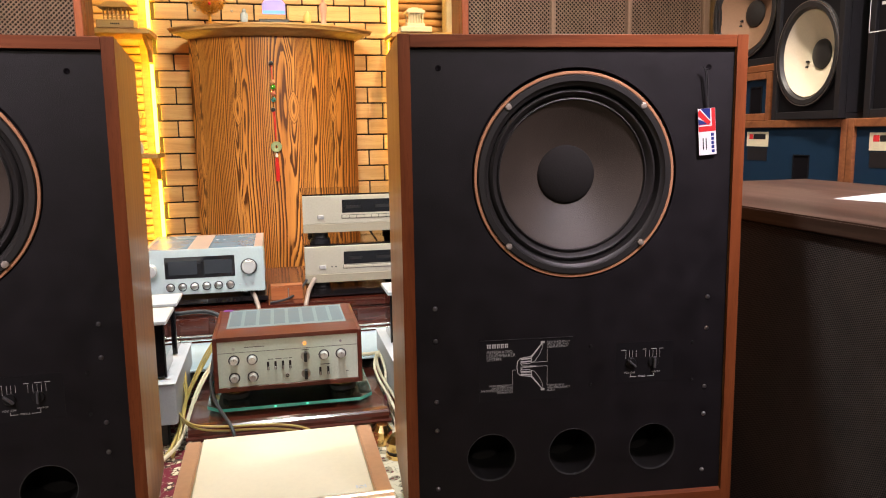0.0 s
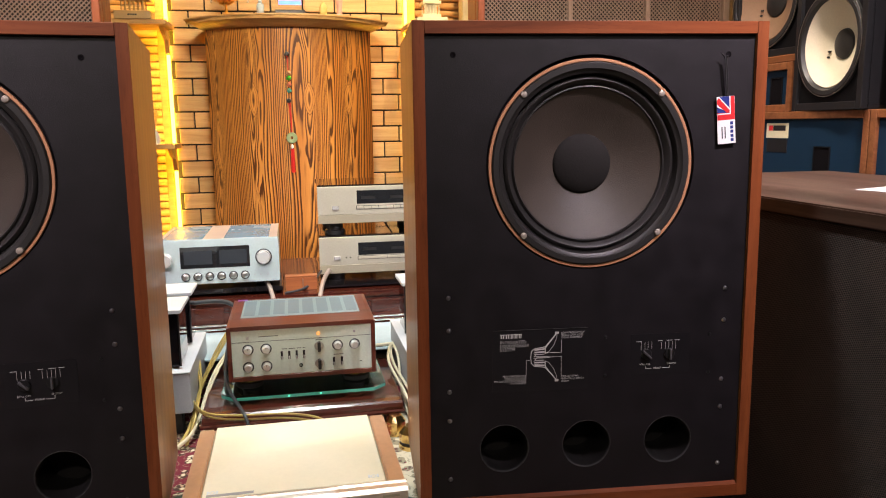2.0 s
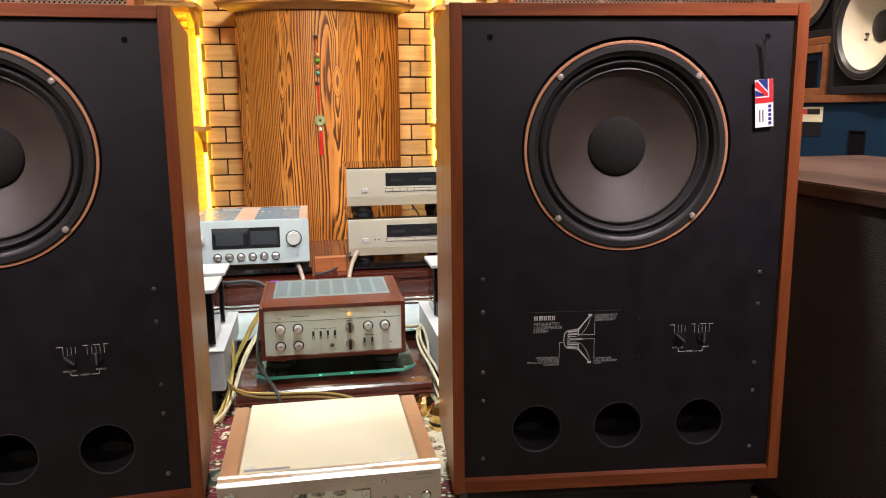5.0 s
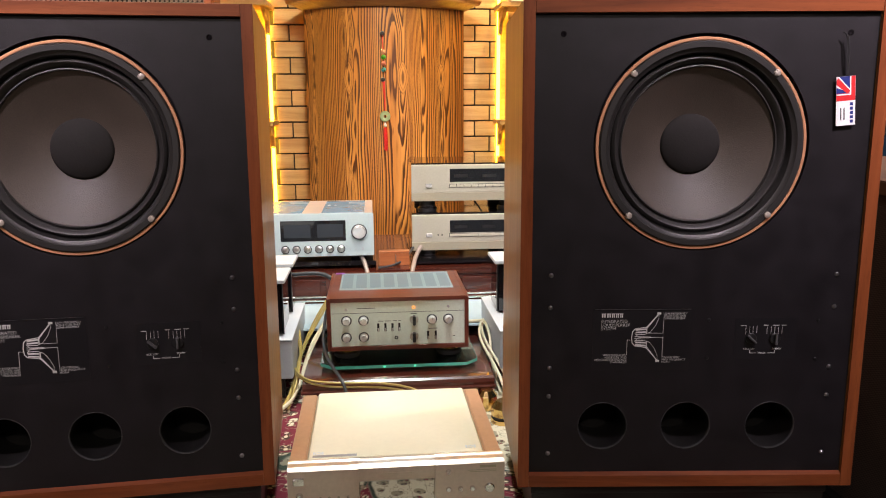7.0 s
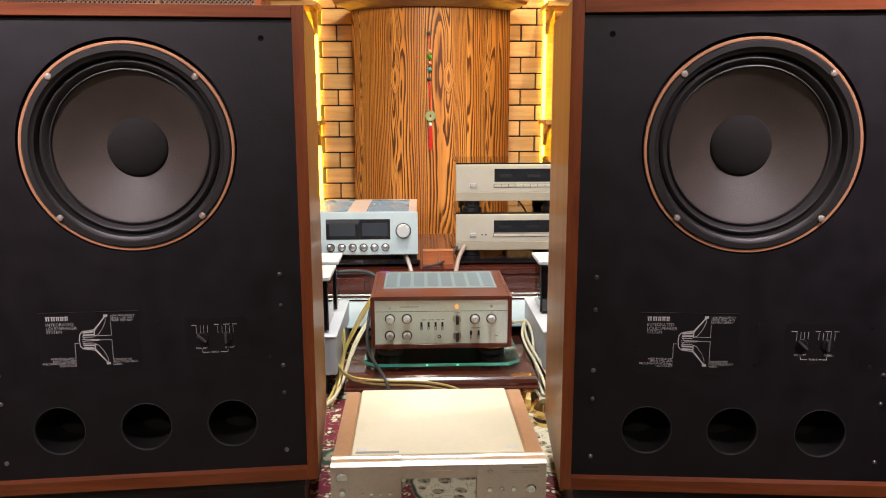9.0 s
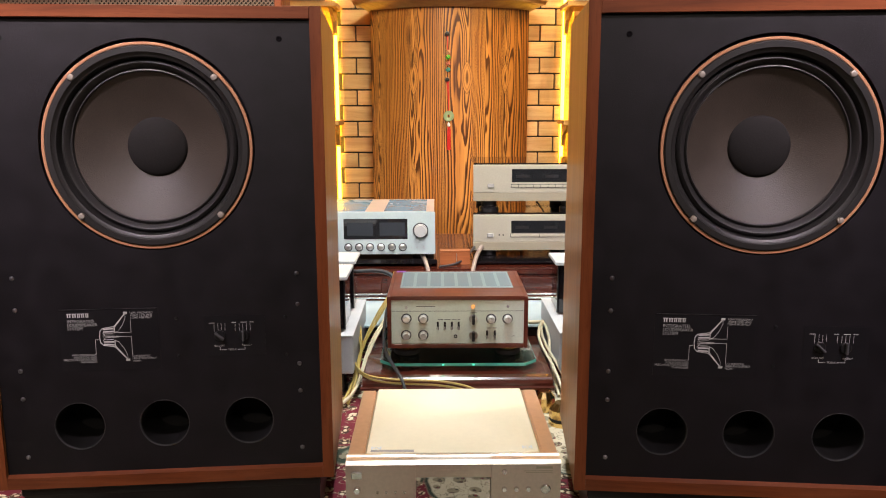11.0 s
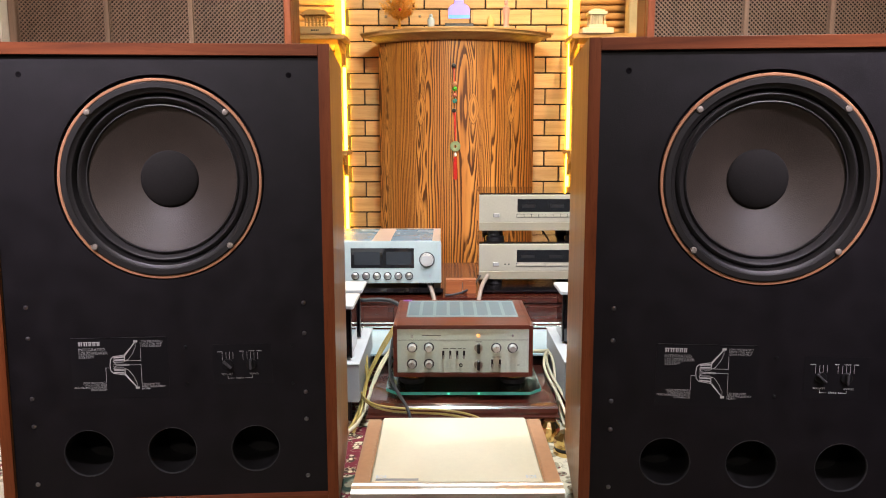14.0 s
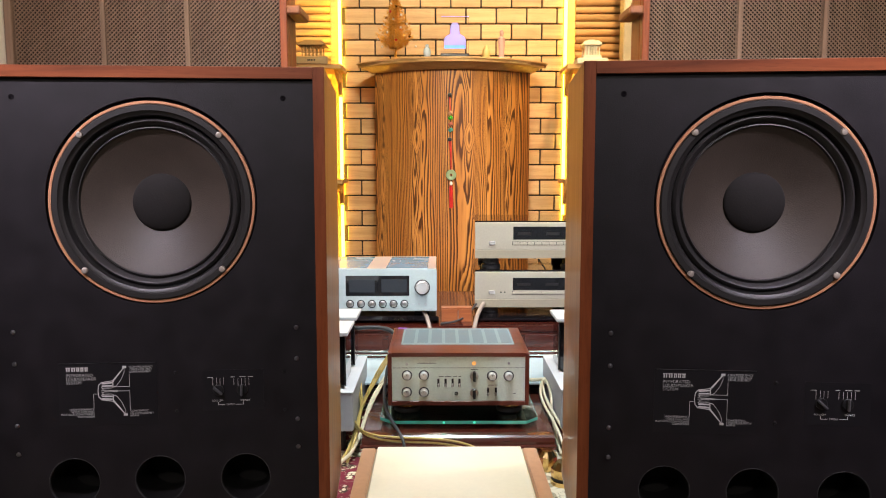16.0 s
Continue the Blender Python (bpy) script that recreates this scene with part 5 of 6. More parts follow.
tube("cord", [(0.002, -0.006, 1.01), (0.006, -0.008, 0.96), (0.005, -0.007, 0.90), (0.004, -0.006, 0.85)], 0.0026, RED_CORD, charm)
for z, m_ in ((1.150, COPPER), (1.124, BEAD_GREEN), (1.092, BEAD_PINK), (1.062, BEAD_TEAL)):
    part("bead", lathe([(0, -0.012), (0.007, -0.010), (0.012, -0.004), (0.012, 0.002), (0, 0.006)], 18, (0.001, -0.004, z)), m_, charm, smooth=True)
    tube("gold_wire", [(-0.011, -0.010, z + 0.014), (0.0, -0.018, z), (0.012, -0.010, z - 0.014)], 0.0018, BRASS, charm)
part("jade_disc", lathe([(0.008, -0.007), (0.026, -0.007), (0.028, -0.004), (0.028, 0.001), (0.026, 0.003), (0.008, 0.003), (0.008, -0.007)], 32, (0.004, -0.003, 0.826)), JADE, charm, "carved green jade disc", smooth=True)
part("knot", lathe([(0, 0.770), (0.007, 0.775), (0.008, 0.782), (0.004, 0.792), (0, 0.795)], 16, (0.004, -0.004, 0), "z"), PORCELAIN, charm, smooth=True)
bm = bmesh.new()
rnd = random.Random(9)
for k in range(34):
    a, r = rnd.uniform(0, 6.28), rnd.uniform(0.001, 0.009)
    x, y = 0.004 + r * math.cos(a), -0.006 + 0.5 * r * math.sin(a)
    lathe([(0.0008, 0.770), (0.0016, 0.74), (0.0016, 0.652 + rnd.uniform(0, 0.012)), (0.0006, 0.650)], 5, (x, y, 0), "z", bm)
part("tassel", bm, RED_CORD, charm, "red silk tassel")

# ---- ornaments on the cabinet ----
SHELF_Z = 1.432


def figure(name, label, x, profile, mat_, squash=0.75, y=4.10):
    ob = part(name, lathe(profile, 24, axis="z"), mat_, smooth=True)
    ob.matrix_basis = pose(x, y, SHELF_Z) @ Matrix.Diagonal((1, squash, 1, 1))
    return tagged(ob, label, "figurine", "figurines")


figure("figurine", "small white and pale blue porcelain figurine", -0.071, [(0, 0), (0.015, 0), (0.018, 0.010), (0.019, 0.030), (0.017, 0.045), (0.009, 0.052), (0.010, 0.058), (0.008, 0.066), (0, 0.070)], PORCELAIN_BLUE, 0.75, 3.975)
figure("figurine", "small yellowed ivory figurine", 0.236, [(0, 0), (0.015, 0), (0.019, 0.012), (0.020, 0.032), (0.017, 0.046), (0.009, 0.054), (0.006, 0.062), (0, 0.066)], IVORY, 0.75, 3.985)
figure("figurine", "tall rose and white porcelain figurine", 0.318, [(0, 0), (0.018, 0), (0.018, 0.008), (0.014, 0.014), (0.015, 0.050), (0.019, 0.085), (0.018, 0.105), (0.008, 0.116), (0.011, 0.128), (0.009, 0.142), (0, 0.148)], ROSE, 0.75, 4.015)

plaque = thing("acrylic_plaque", "clear acrylic block with a violet light-edged engraving on a dark base", "light ornament", pose(0.073, 3.975, SHELF_Z))
part("base", block(-0.074, 0.074, -0.03, 0.03, 0, 0.018, 0.003), METER, plaque, "dark lamp base")
part("block", block(-0.072, 0.072, -0.012, 0.012, 0.0182, 0.205, 0.002), ACRYLIC, plaque)
arch = [(-0.056, 0.045), (0.056, 0.045), (0.056, 0.092), (0.046, 0.108), (0.024, 0.120), (0.022, 0.160), (0.012, 0.176), (-0.012, 0.176), (-0.022, 0.160), (-0.024, 0.120), (-0.046, 0.108), (-0.056, 0.092)]
part("engraving", prism(arch, -0.002, 0.002, "y"), HOLO, plaque, "glowing violet arch-shaped engraving")
part("engraving", block(-0.054, 0.054, -0.0032, -0.0022, 0.047, 0.062), HOLO_BLUE, plaque)
part("light_edge", block(-0.072, 0.072, -0.011, -0.009, 0.2052, 0.2070), HOLO_EDGE, plaque, "lit blue top edge")

tree = thing("christmas_tree", "small gold tinsel christmas tree with pearl baubles", "tree ornament", pose(-0.238, 4.045, SHELF_Z))
part("trunk", lathe([(0, 0), (0.018, 0), (0.020, 0.006), (0.008, 0.012), (0.006, 0.05), (0.004, 0.30), (0, 0.325)], 12, axis="z"), TINSEL, tree)
bm = bmesh.new()
rnd = random.Random(12)
for k in range(120):
    h = (k / 120) ** 1.15
    a = 2.399 * k
    length = (0.118 * (1 - h) + 0.012) * rnd.uniform(0.70, 1.0) * min(1.0, 0.62 + 3.0 * h)
    out = Vector((math.cos(a), math.sin(a), 0))
    side = Vector((-math.sin(a), math.cos(a), 0))
    root = Vector((0, 0, 0.050 + 0.262 * h))
    for i in range(int(26 + 52 * (1 - h))):
        u = rnd.uniform(0.08, 1.0)
        base = root + out * (length * u) + Vector((0, 0, 0.030 * u * u * (1 - h) + 0.012 * u))
        turn = rnd.uniform(0, 6.283)
        tip = base + side * (0.015 * math.cos(turn)) + Vector((0, 0, 0.015 * math.sin(turn))) + out * rnd.uniform(0.004, 0.012)
        s, up = out * 0.0013, Vector((0, 0, 0.0015))
        v = [bm.verts.new(c) for c in (base - s, base + s, base + up, tip)]
        for f in ((0, 1, 3), (1, 2, 3), (2, 0, 3), (0, 2, 1)):
            bm.faces.new([v[i] for i in f])
tagged(part("tinsel_needles", bm, TINSEL, tree, "shaggy gold tinsel"), kind="stuff")
for k in range(26):
    h = 0.05 + 0.85 * k / 26
    r = 0.104 * (1 - h) + 0.008
    a = 2.4 * k
    part("bauble", lathe([(0, -0.007), (0.005, -0.005), (0.007, 0), (0.005, 0.005), (0, 0.007)], 10, (r * math.cos(a), r * math.sin(a), 0.055 + 0.265 * h), "z"),
         (BAUBLE, BAUBLE, FLAG_RED if k % 9 == 2 else BRASS)[k % 3], tree, smooth=True)

# ---- lamp strips and corner ledges beside the brick wall ----
for x in (-0.584, 0.721):
    s = thing("led_strip", "tall warm light strip hidden beside the brick wall", "light strip", pose(x, 4.445, 0), "light strips")
    part("tube", block(-0.008, 0.008, -0.018, 0.018, 0.10, 2.58, 0.003), LED_STRIP, s, "glowing amber strip")
    part("channel", block(-0.006, 0.006, 0.0185, 0.0525, 0.08, 2.60), STEEL, s)


def ledge(side, z, depth=0.27):
    x_in, x_out = (-0.545, -1.05) if side < 0 else (0.690, 1.20)
    g = thing("corner_ledge", "small pine corner ledge on a curved bracket", "shelf", pose(0, 0, z), "pine ledges")
    lo, hi = sorted((x_in, x_out))
    part("board", prism([(lo, 4.44 - depth + (0.0 if side < 0 else 0.0)), (hi, 4.44 - depth), (hi, 4.43), (lo, 4.43)], 0, 0.024, "z"), OAK, g)
    bx = x_in - 0.035 if side < 0 else x_in + 0.035
    bracket = [(4.43, -0.001), (4.43 - depth * 0.75, -0.001), (4.43 - depth * 0.55, -0.035), (4.43 - depth * 0.25, -0.06), (4.43 - depth * 0.1, -0.12), (4.43, -0.13)]
    part("bracket", prism(bracket, bx - 0.010, bx + 0.010, "x"), OAK, g)


for side in (-1, 1):
    ledge(side, 1.402)
    ledge(side, 0.775)
for z, x in ((0.799, -0.70),):
    v = thing("reed_vase", "little pale vase with thin reeds on a ledge", "vase", pose(x + 0.05, 4.25, z))
    part("body", lathe([(0, 0), (0.022, 0), (0.026, 0.02), (0.022, 0.05), (0.010, 0.07), (0.012, 0.08)], 20, axis="z"), PORCELAIN, v, smooth=True)
    for k in range(6):
        a = k * 1.05
        tube("reed", [(0, 0, 0.06), (0.012 * math.cos(a), 0.012 * math.sin(a), 0.13), (0.035 * math.cos(a), 0.03 * math.sin(a), 0.21)], 0.0015, OAK, v)

# temple models
pav = thing("pavilion_model", "small plywood model of a pavilion on the pine ledge", "model building", pose(-0.702, 4.22, 1.426))
part("base", block(-0.088, 0.088, -0.06, 0.06, 0, 0.040, 0.002), MODEL_WOOD, pav)
bars = bmesh.new()
for k in range(5):
    prism([(-0.022 + k * 0.009, 0.016), (-0.015 + k * 0.009, 0.016), (-0.015 + k * 0.009, 0.024), (-0.022 + k * 0.009, 0.024)], -0.0606, -0.0598, "y", bars)
part("inscription", bars, BLACK, pav)
for x in (-0.052, -0.031, -0.010, 0.010, 0.031, 0.052):
    for y in (-0.045, 0.045):
        part("post", block(x - 0.003, x + 0.003, y - 0.003, y + 0.003, 0.0402, 0.100), MODEL_WOOD, pav)
for z in (0.060, 0.096):
    part("rail", block(-0.056, 0.056, -0.049, -0.0465, z, z + 0.004), MODEL_WOOD, pav)
    part("rail", block(-0.056, 0.056, 0.0465, 0.049, z, z + 0.004), MODEL_WOOD, pav)
bm = bmesh.new()
lo = [bm.verts.new(c) for c in ((-0.078, -0.068, 0.100), (0.078, -0.068, 0.100), (0.078, 0.068, 0.100), (-0.078, 0.068, 0.100))]
hi = [bm.verts.new(c) for c in ((-0.046, -0.008, 0.136), (0.046, -0.008, 0.136), (0.046, 0.008, 0.136), (-0.046, 0.008, 0.136))]
bm.faces.new(lo), bm.faces.new(hi)
for i in range(4):
    bm.faces.new((lo[i], lo[(i + 1) % 4], hi[(i + 1) % 4], hi[i]))
part("roof", bm, MODEL_WOOD, pav, "hipped plywood roof")

tmp = thing("temple_model", "small cream model of a columned temple on the pine ledge", "model building", pose(0.826, 4.22, 1.426))
part("plinth", block(-0.085, 0.085, -0.06, 0.06, 0, 0.030, 0.002), MODEL_STONE, tmp)
part("step", block(-0.050, 0.050, -0.048, 0.048, 0.0302, 0.048, 0.002), MODEL_STONE, tmp)
part("core", block(-0.030, 0.030, -0.030, 0.030, 0.0482, 0.100), MODEL_STONE, tmp)
for k in range(6):
    for y in (-0.042, 0.042):
        part("column", lathe([(0.0048, 0.0482), (0.0040, 0.054), (0.0036, 0.096), (0.0050, 0.100)], 10, (-0.038 + k * 0.0152, y, 0), "z"), MODEL_STONE, tmp, smooth=True)
part("entablature", block(-0.052, 0.052, -0.050, 0.050, 0.1002, 0.116, 0.002), MODEL_STONE, tmp)
part("roof", block(-0.040, 0.040, -0.040, 0.040, 0.1162, 0.126, 0.002), MODEL_STONE, tmp)
part("roof_crest", block(-0.018, 0.018, -0.02, 0.02, 0.1262, 0.134, 0.002), MODEL_STONE, tmp)

post = thing("carved_post", "pale plastered post with a dark ornament", "post", pose(1.055, 4.25, 1.426))
part("shaft", block(-0.055, 0.075, -0.05, 0.05, 0, 0.60, 0.006), plain("aged_post_plaster", (0.36, 0.30, 0.21), 0.8, vary=0.35, scale=60, bump=0.5), post)
part("ornament", lathe([(0, -0.035), (0.018, -0.030), (0.028, -0.012), (0.026, 0.010), (0.012, 0.022), (0, 0.024)], 18, (0.0, -0.062, 0.315), "z"), SCREW, post, "dark cast ornament", smooth=True)

# ---- tall lattice-fronted cabinets behind the loudspeakers ----


def lattice_cabinet(x0, x1, divs, inner, label):
    y = 2.95
    g = thing("lattice_cabinet", label, "cabinet", pose(0, 0, 0), "lattice-fronted cabinets")
    part("case", block(x0, x1, y + 0.03, y + 0.16, 0.0, 2.15, 0.004), TEAK, g)
    part("backing", block(x0 + 0.02, x1 - 0.02, y + 0.022, y + 0.0298, 0.1, 2.1), LATTICE_BACK, g)
    for a, b in ((x0, x0 + 0.028), (x1 - 0.028, x1)):
        part("stile", block(a, b, y - 0.012, y + 0.0295, 0.0, 2.15, 0.003), LATTICE if abs(a) > 1.5 else TEAK, g)
    for x in divs:
        part("mullion", block(x - 0.009, x + 0.009, y - 0.004, y + 0.0215, 0.1, 2.1, 0.002), LATTICE, g)
    for z in (0.0, 2.1):
        part("rail", block(x0 + 0.0285, x1 - 0.0285, y - 0.010, y + 0.0215, z, z + 0.05, 0.003), TEAK_X, g)
    part("lower_panel", block(x0 + 0.0285, x1 - 0.0285, y + 0.002, y + 0.0215, 0.0502, 0.98), GRILLE, g)
    px = x1 if inner > 0 else x0
    lo, hi = sorted((px, px + inner * 0.055))
    part("cornice", block(lo, hi, y - 0.03, y + 0.155, 1.447, 1.480, 0.006), TEAK_Y, g, "projecting side shelf")
    bm = bmesh.new()
    lo_x, hi_x, lo_z, hi_z, pitch, w = x0 + 0.03, x1 - 0.03, 0.985, 1.75, 0.0166, 0.0033
    for lay, sgn in ((0, 1), (1, -1)):
        yy = y + 0.004 + lay * 0.0012
        c = lo_x - hi_z if sgn > 0 else lo_x + lo_z
        end = hi_x - lo_z if sgn > 0 else hi_x + hi_z
        while c < end:
            # the bar x = c + sgn * z
            z_a, z_b = sorted(((lo_x - c) * sgn, (hi_x - c) * sgn))
            z_a, z_b = max(z_a, lo_z), min(z_b, hi_z)
            if z_b - z_a > 0.01:
                h = w * 0.7071
                q = [(c + sgn * z_a - h, z_a), (c + sgn * z_a + h, z_a), (c + sgn * z_b + h, z_b), (c + sgn * z_b - h, z_b)]
                prism(q, yy, yy + 0.0055, "y", bm)
            c += pitch
    tagged(part("lattice", bm, LATTICE, g, "fine diagonal wooden lattice"), kind="stuff")


lattice_cabinet(-1.665, -0.585, (-1.292, -0.970), 1, "tall cabinet with a fine diagonal wooden lattice front")
lattice_cabinet(0.772, 1.835, (1.150, 1.478), -1, "tall cabinet with a fine diagonal wooden lattice front")
wp = thing("wall_pier", "cream plastered pier with a timber rail", "pier", kind="structure")
part("pier", block(-2.2, -1.672, 2.90, 3.3, 0, 2.6), PLASTER, wp)
part("rail", block(-2.2, -1.676, 2.872, 2.899, 1.20, 1.252, 0.004), TEAK_X, wp)

# ---- dark cabinet and the shelf of monitors on the far side ----
sub = thing("floor_cabinet", "dark cloth-covered loudspeaker cabinet with a worn walnut top", "loudspeaker", pose(0.985, 0.70, 0))
part("top", block(0, 0.66, 0, 1.36, 0.702, 0.7305, 0.003, segs=2), WALNUT, sub, "worn walnut top board")
part("case", block(0.012, 0.65, 0.012, 1.35, 0.03, 0.7018, 0.004), GRILLE, sub)
part("base", block(-0.010, 0.66, 0.0, 1.36, 0.0, 0.0298, 0.003), BLACK, sub)
pp = thing("paper_sheet", "white sheet of paper lying on the walnut top", "paper", pose(1.40, 1.365, 0.7308, 0, 0, 20))
part("sheet", block(-0.10, 0.11, -0.15, 0.15, 0, 0.001), PAPER, pp)


def monitor(at, w, h, label, frame_mat, baffle_mat, driver=None, labels=(), port=None):
    m = thing("studio_monitor", label, "loudspeaker", at, "shelf loudspeakers")
    t = 0.026
    part("back_panel", block(-w / 2 + 0.018, w / 2 - 0.018, 0.32, 0.34, 0.018, h - 0.018), BLACK, m)
    for z0, z1 in ((0, 0.0178), (h - 0.0178, h)):
        part("case_board", block(-w / 2, w / 2, 0.012, 0.34, z0, z1, 0.002), frame_mat, m)
    for s in (-1, 1):
        lo, hi = sorted((s * (w / 2 - 0.0178), s * w / 2))
        part("case_side", block(lo, hi, 0.012, 0.34, 0.018, h - 0.018), frame_mat, m)
    for s in (-1, 1):
        lo, hi = sorted((s * (w / 2 - t), s * w / 2))
        part("stile", block(lo, hi, -0.012, 0.0118, 0, h, 0.002), frame_mat, m)
    for z in (0, h - t):
        part("rail", block(-w / 2 + t + 0.0003, w / 2 - t - 0.0003, -0.0115, 0.0118, z, z + t, 0.002), frame_mat, m)
    bm = bmesh.new()
    c = [bm.verts.new(p) for p in ((-w / 2 + t, 0, t), (w / 2 - t, 0, t), (w / 2 - t, 0, h - t), (-w / 2 + t, 0, h - t))]
    edges = [bm.edges.new((c[i], c[(i + 1) % 4])) for i in range(4)]
    if driver:
        edges += circle_edges(bm, driver[0], driver[1], driver[2] * 1.12, 64)
    bmesh.ops.triangle_fill(bm, edges=edges, use_beauty=True)
    bmesh.ops.recalc_face_normals(bm, faces=bm.faces)
    ext = bmesh.ops.extrude_face_region(bm, geom=bm.faces[:])
    bmesh.ops.translate(bm, vec=(0, 0.0119, 0), verts=[v for v in ext["geom"] if isinstance(v, bmesh.types.BMVert)])
    part("baffle", bm, baffle_mat, m, at=pose(0, 0.0, 0))
    if driver:
        dx, dz, r, cone_mat, cap_mat = driver
        d = part("driver", lathe([(r * 1.20, 0.002), (r * 1.20, -0.010), (r * 1.16, -0.014), (r * 1.06, -0.013), (r * 1.02, -0.004), (r, 0.0015)], 64, (dx, 0, dz)), BASKET, m, "round driver in a black rim", smooth=True)
        part("cone", lathe([(r * 1.02, 0.001), (r * 0.985, -0.003), (r * 0.95, 0.001), (r * 0.75, 0.020), (r * 0.55, 0.036), (r * 0.33, 0.050)], 64, (dx, 0, dz)), cone_mat, d, smooth=True)
        part("dust_cap", lathe([(r * 0.35, 0.049), (r * 0.33, 0.042), (r * 0.2, 0.035), (0, 0.032)], 40, (dx, 0, dz)), cap_mat, d, smooth=True)
        part("edge_ring", lathe([(r * 1.185, -0.0125), (r * 1.205, -0.0125), (r * 1.205, -0.009)], 64, (dx, 0, dz)), STEEL, d, smooth=True)
        for s in (0, 1):
            part("lead", block(dx - r * 0.48 - s * 0.004, dx - r * 0.40 - s * 0.004, 0.034, 0.040, dz - r * 0.16 - s * 0.018, dz - r * 0.12 - s * 0.018), BLACK, d)
    for x0, x1, z0, z1 in labels:
        lb = part("label", block(x0, x1, -0.0018, -0.0002, z0, z1), CREAM_LABEL, m, "cream paper label")
        zz = z1 - (z1 - z0) * 0.5
        part("logo_block", block(x0 + (x1 - x0) * 0.12, x0 + (x1 - x0) * 0.30, -0.0023, -0.0016, zz, z1 - (z1 - z0) * 0.15), FLAG_RED, lb)
        part("word_bar", block(x0 + (x1 - x0) * 0.32, x0 + (x1 - x0) * 0.88, -0.0023, -0.0016, zz, z1 - (z1 - z0) * 0.15), BLACK, lb)
        part("lower_label", block(x0 + 0.004, x1 - 0.004, -0.0014, -0.0002, z0 - (z1 - z0) * 0.95, z0 - 0.004), BLACK, m)
    if port:
        px, pz, half = port
        frame_bm = bmesh.new()
        for x0, x1, z0, z1 in ((px - half, px - half + 0.004, pz - half * 1.4, pz + half * 1.4), (px + half - 0.004, px + half, pz - half * 1.4, pz + half * 1.4), (px - half + 0.004, px + half - 0.004, pz + half * 1.4 - 0.004, pz + half * 1.4)):
            block(x0, x1, -0.004, -0.0003, z0, z1, bm=frame_bm)
        part("port_frame", frame_bm, MONITOR_BLACK, m)
        part("port_slot", block(px - half + 0.0042, px + half - 0.0042, -0.0012, -0.0003, pz - half * 1.4, pz + half * 1.4 - 0.0042), DARK_HOLE, m, "dark rectangular bass slot")
    return m


def on_wall(y, z, x=1.78, turn=0.0):
    return pose(x, y, z, 0, 0, -90 + turn)


# blue-fronted monitors stand in a row, black ones on top
monitor(on_wall(2.35, 0.405), 0.605, 0.508, "blue-fronted studio monitor in a walnut case", TEAK_Y, BLUE_BAFFLE, None, ((-0.215, -0.090, 0.415, 0.468),), (0.09, 0.335, 0.040))
monitor(on_wall(1.742, 0.405), 0.605, 0.508, "blue-fronted studio monitor in a walnut case", TEAK_Y, BLUE_BAFFLE, None, ((-0.222, -0.095, 0.412, 0.465),), (0.09, 0.335, 0.040))
rail = thing("monitor_bench", "low dark bench under the row of monitors", "bench", pose(1.76, 1.30, 0))
part("board", block(0, 0.40, 0, 1.40, 0.375, 0.404, 0.004), TEAK_Y, rail)
for y in (0.05, 0.70, 1.33):
    part("leg", block(0.03, 0.37, y - 0.025, y + 0.025, 0, 0.3748, 0.003), BLACK, rail)
monitor(on_wall(2.240, 0.9135, 1.77, -5), 0.37, 0.56, "black monitor with a cream paper cone on top of the row", BLACK, MONITOR_BLACK, (0.0, 0.212, 0.140, WHITE_CONE, BASKET))
black_box = monitor(on_wall(1.69, 0.9135, 1.80), 0.64, 0.62, "black loudspeaker cabinet with a white-lined badge on top of the row", BLACK, MONITOR_BLACK)
badge = bmesh.new()
for pa, pb, bw in (((-0.316, 0.2500), (-0.316, 0.4800), 0.0028), ((-0.316, 0.2500), (-0.100, 0.2500), 0.0028), ((-0.316, 0.4800), (-0.100, 0.4800), 0.0028), ((-0.100, 0.2500), (-0.100, 0.4800), 0.0028),
                   ((-0.268, 0.328), (-0.235, 0.328), 0.009), ((-0.238, 0.330), (-0.238, 0.360), 0.009), ((-0.268, 0.362), (-0.235, 0.362), 0.009)):
    stroke(pa, pb, bw, -0.0126, bm=badge)
part("badge", badge, PRINT, black_box, "white-lined rectangular badge")
box2 = monitor(on_wall(2.62, 0.9135, 1.80), 0.33, 0.174, "low walnut monitor under a larger one", TEAK_Y, BLUE_BAFFLE, None, (), (0.07, 0.075, 0.035))
tagged(part("shelf_board", block(1.79, 2.14, 2.44, 2.80, 1.0880, 1.1140, 0.003), TEAK_Y), "short walnut board between two loudspeakers", "board")
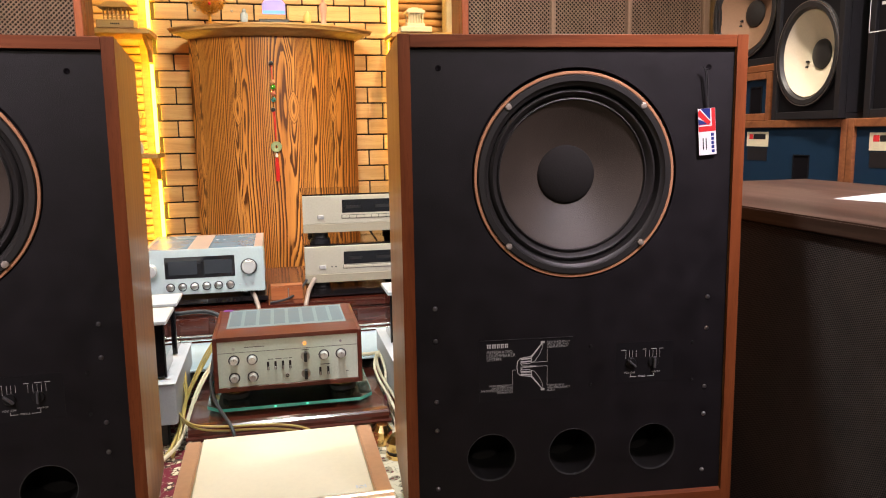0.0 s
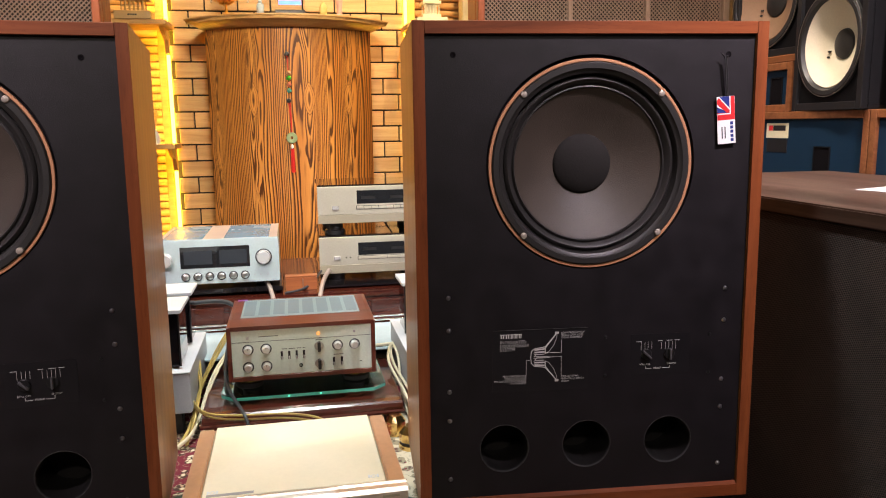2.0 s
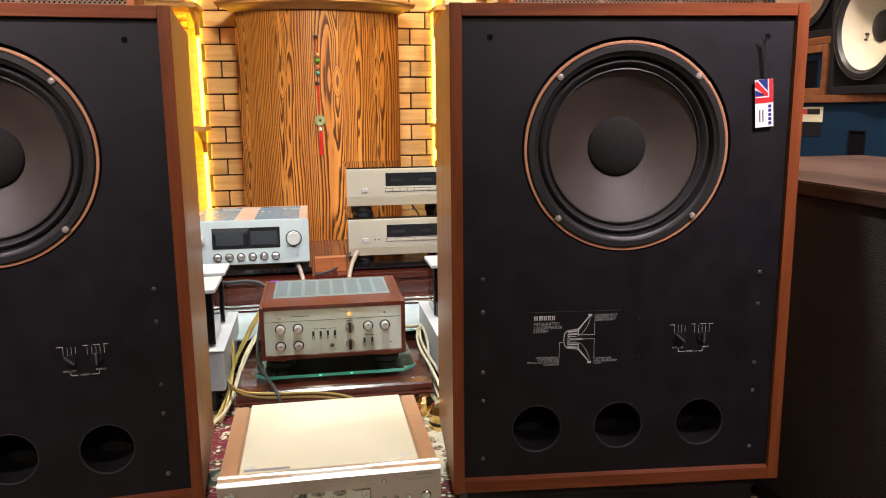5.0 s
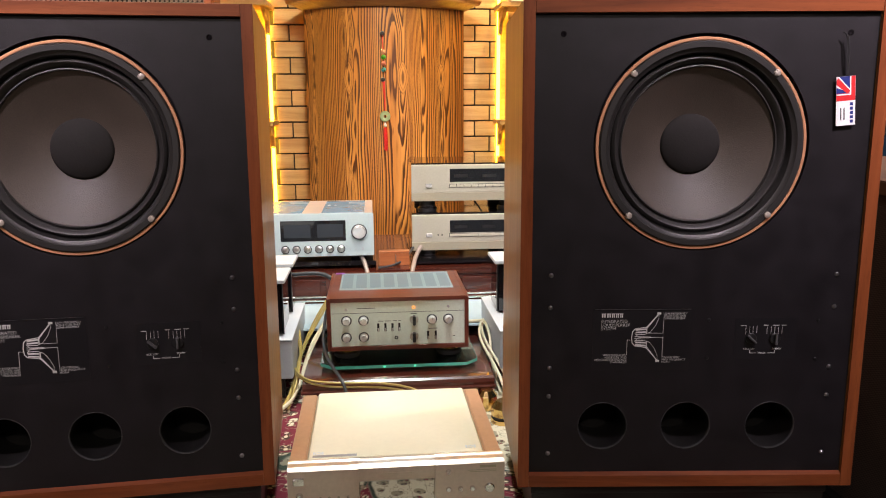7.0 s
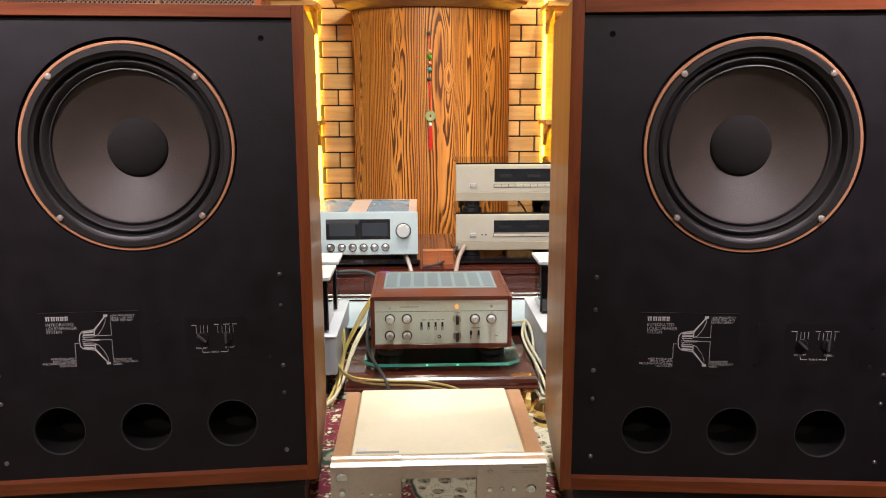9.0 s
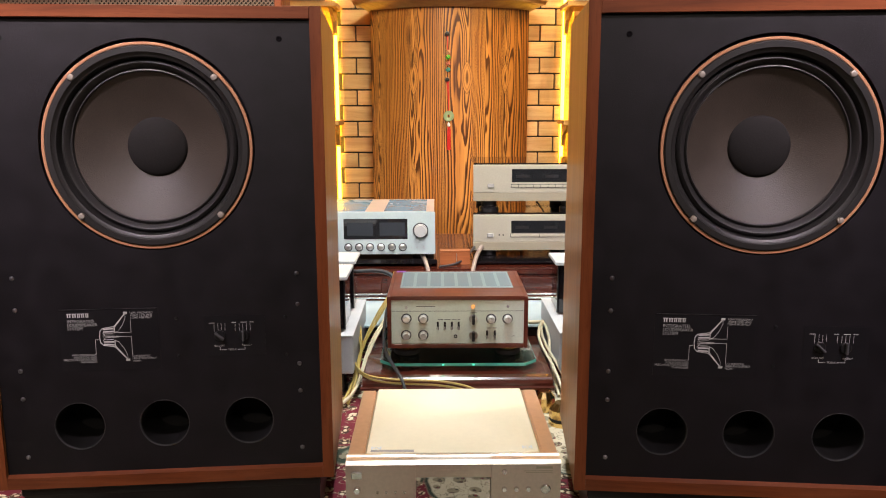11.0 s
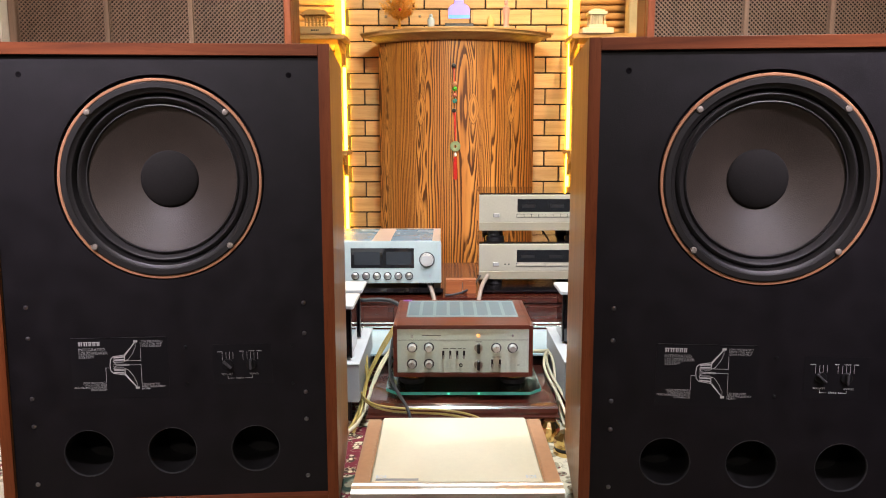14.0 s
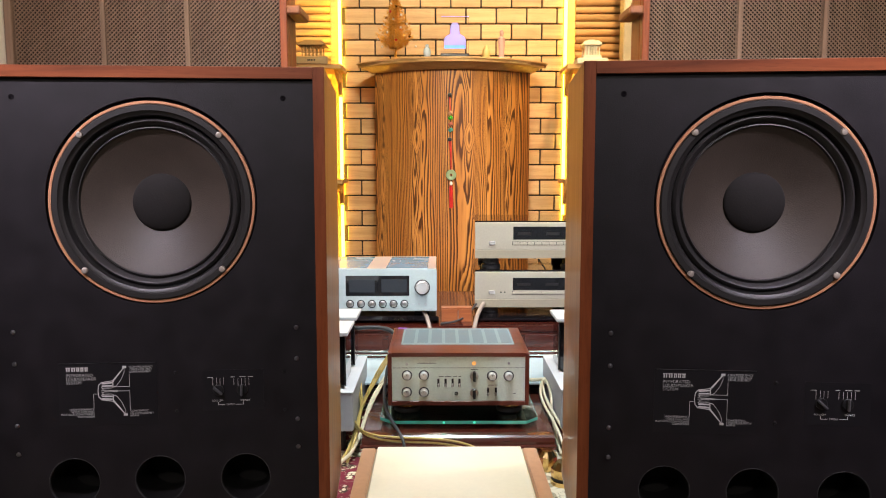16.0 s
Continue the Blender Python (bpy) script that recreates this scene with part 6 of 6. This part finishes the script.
monitor(on_wall(2.62, 1.1145, 1.80, 6), 0.36, 0.60, "dark monitor with a tan paper cone", BLACK, MONITOR_BLACK, (-0.02, 0.200, 0.142, TAN_CONE, BASKET))

# ---- the wooden bricks and half logs, piece by piece ----
PITCH_Z, PITCH_X, GAP = 0.0898, 0.1752, 0.0085


def brick_mesh(width):
    bm = block(-width / 2, width / 2, -0.010, 0.010, -(PITCH_Z - GAP) / 2, (PITCH_Z - GAP) / 2, 0.0022)
    me = bpy.data.meshes.new("brick")
    bm.to_mesh(me)
    bm.free()
    me.materials.append(PINE)
    return me


MESHES = {}
rnd = random.Random(21)
row = 0
z = 1.733 - PITCH_Z * 19
while z < 2.56:
    odd = (row + 19) % 2
    x = -0.381 - 2 * PITCH_X + (0 if odd == 0 else PITCH_X / 2)
    while x < 0.72:
        a, b = max(x + GAP / 2, -0.570 - rnd.uniform(0, 0.004)), min(x + PITCH_X - GAP / 2, 0.706)
        if b - a > 0.02 and z > 0.04:
            w = round(b - a, 3)
            if w not in MESHES:
                MESHES[w] = brick_mesh(w)
            ob = new("brick", MESHES[w])
            ob.parent = brick_wall
            ob.matrix_basis = pose((a + b) / 2, 4.452 - rnd.uniform(0, 0.003), z, 0, 0, rnd.uniform(-0.3, 0.3))
        x += PITCH_X
    z += PITCH_Z
    row += 1


def log_mesh(length):
    pts = [(0.0, -0.0205), (-0.012, -0.0175), (-0.019, -0.009), (-0.0215, 0.0), (-0.019, 0.009), (-0.012, 0.0175), (0.0, 0.0205)]
    bm = prism([(p, q) for p, q in pts], -length / 2, length / 2, "x")
    for f in bm.faces:
        f.smooth = len(f.verts) == 4
    me = bpy.data.meshes.new("log")
    bm.to_mesh(me)
    bm.free()
    me.materials.append(LOG)
    return me


LOG_W, LOG_E = log_mesh(1.106), log_mesh(1.160)
z = 0.03
while z < 2.58:
    for me, wall, cx in ((LOG_W, log_wall_w, -1.1945), (LOG_E, log_wall_e, 1.3620)):
        ob = new("log", me)
        ob.parent = wall
        ob.matrix_basis = pose(cx, 4.4885, z)
    z += 0.0425
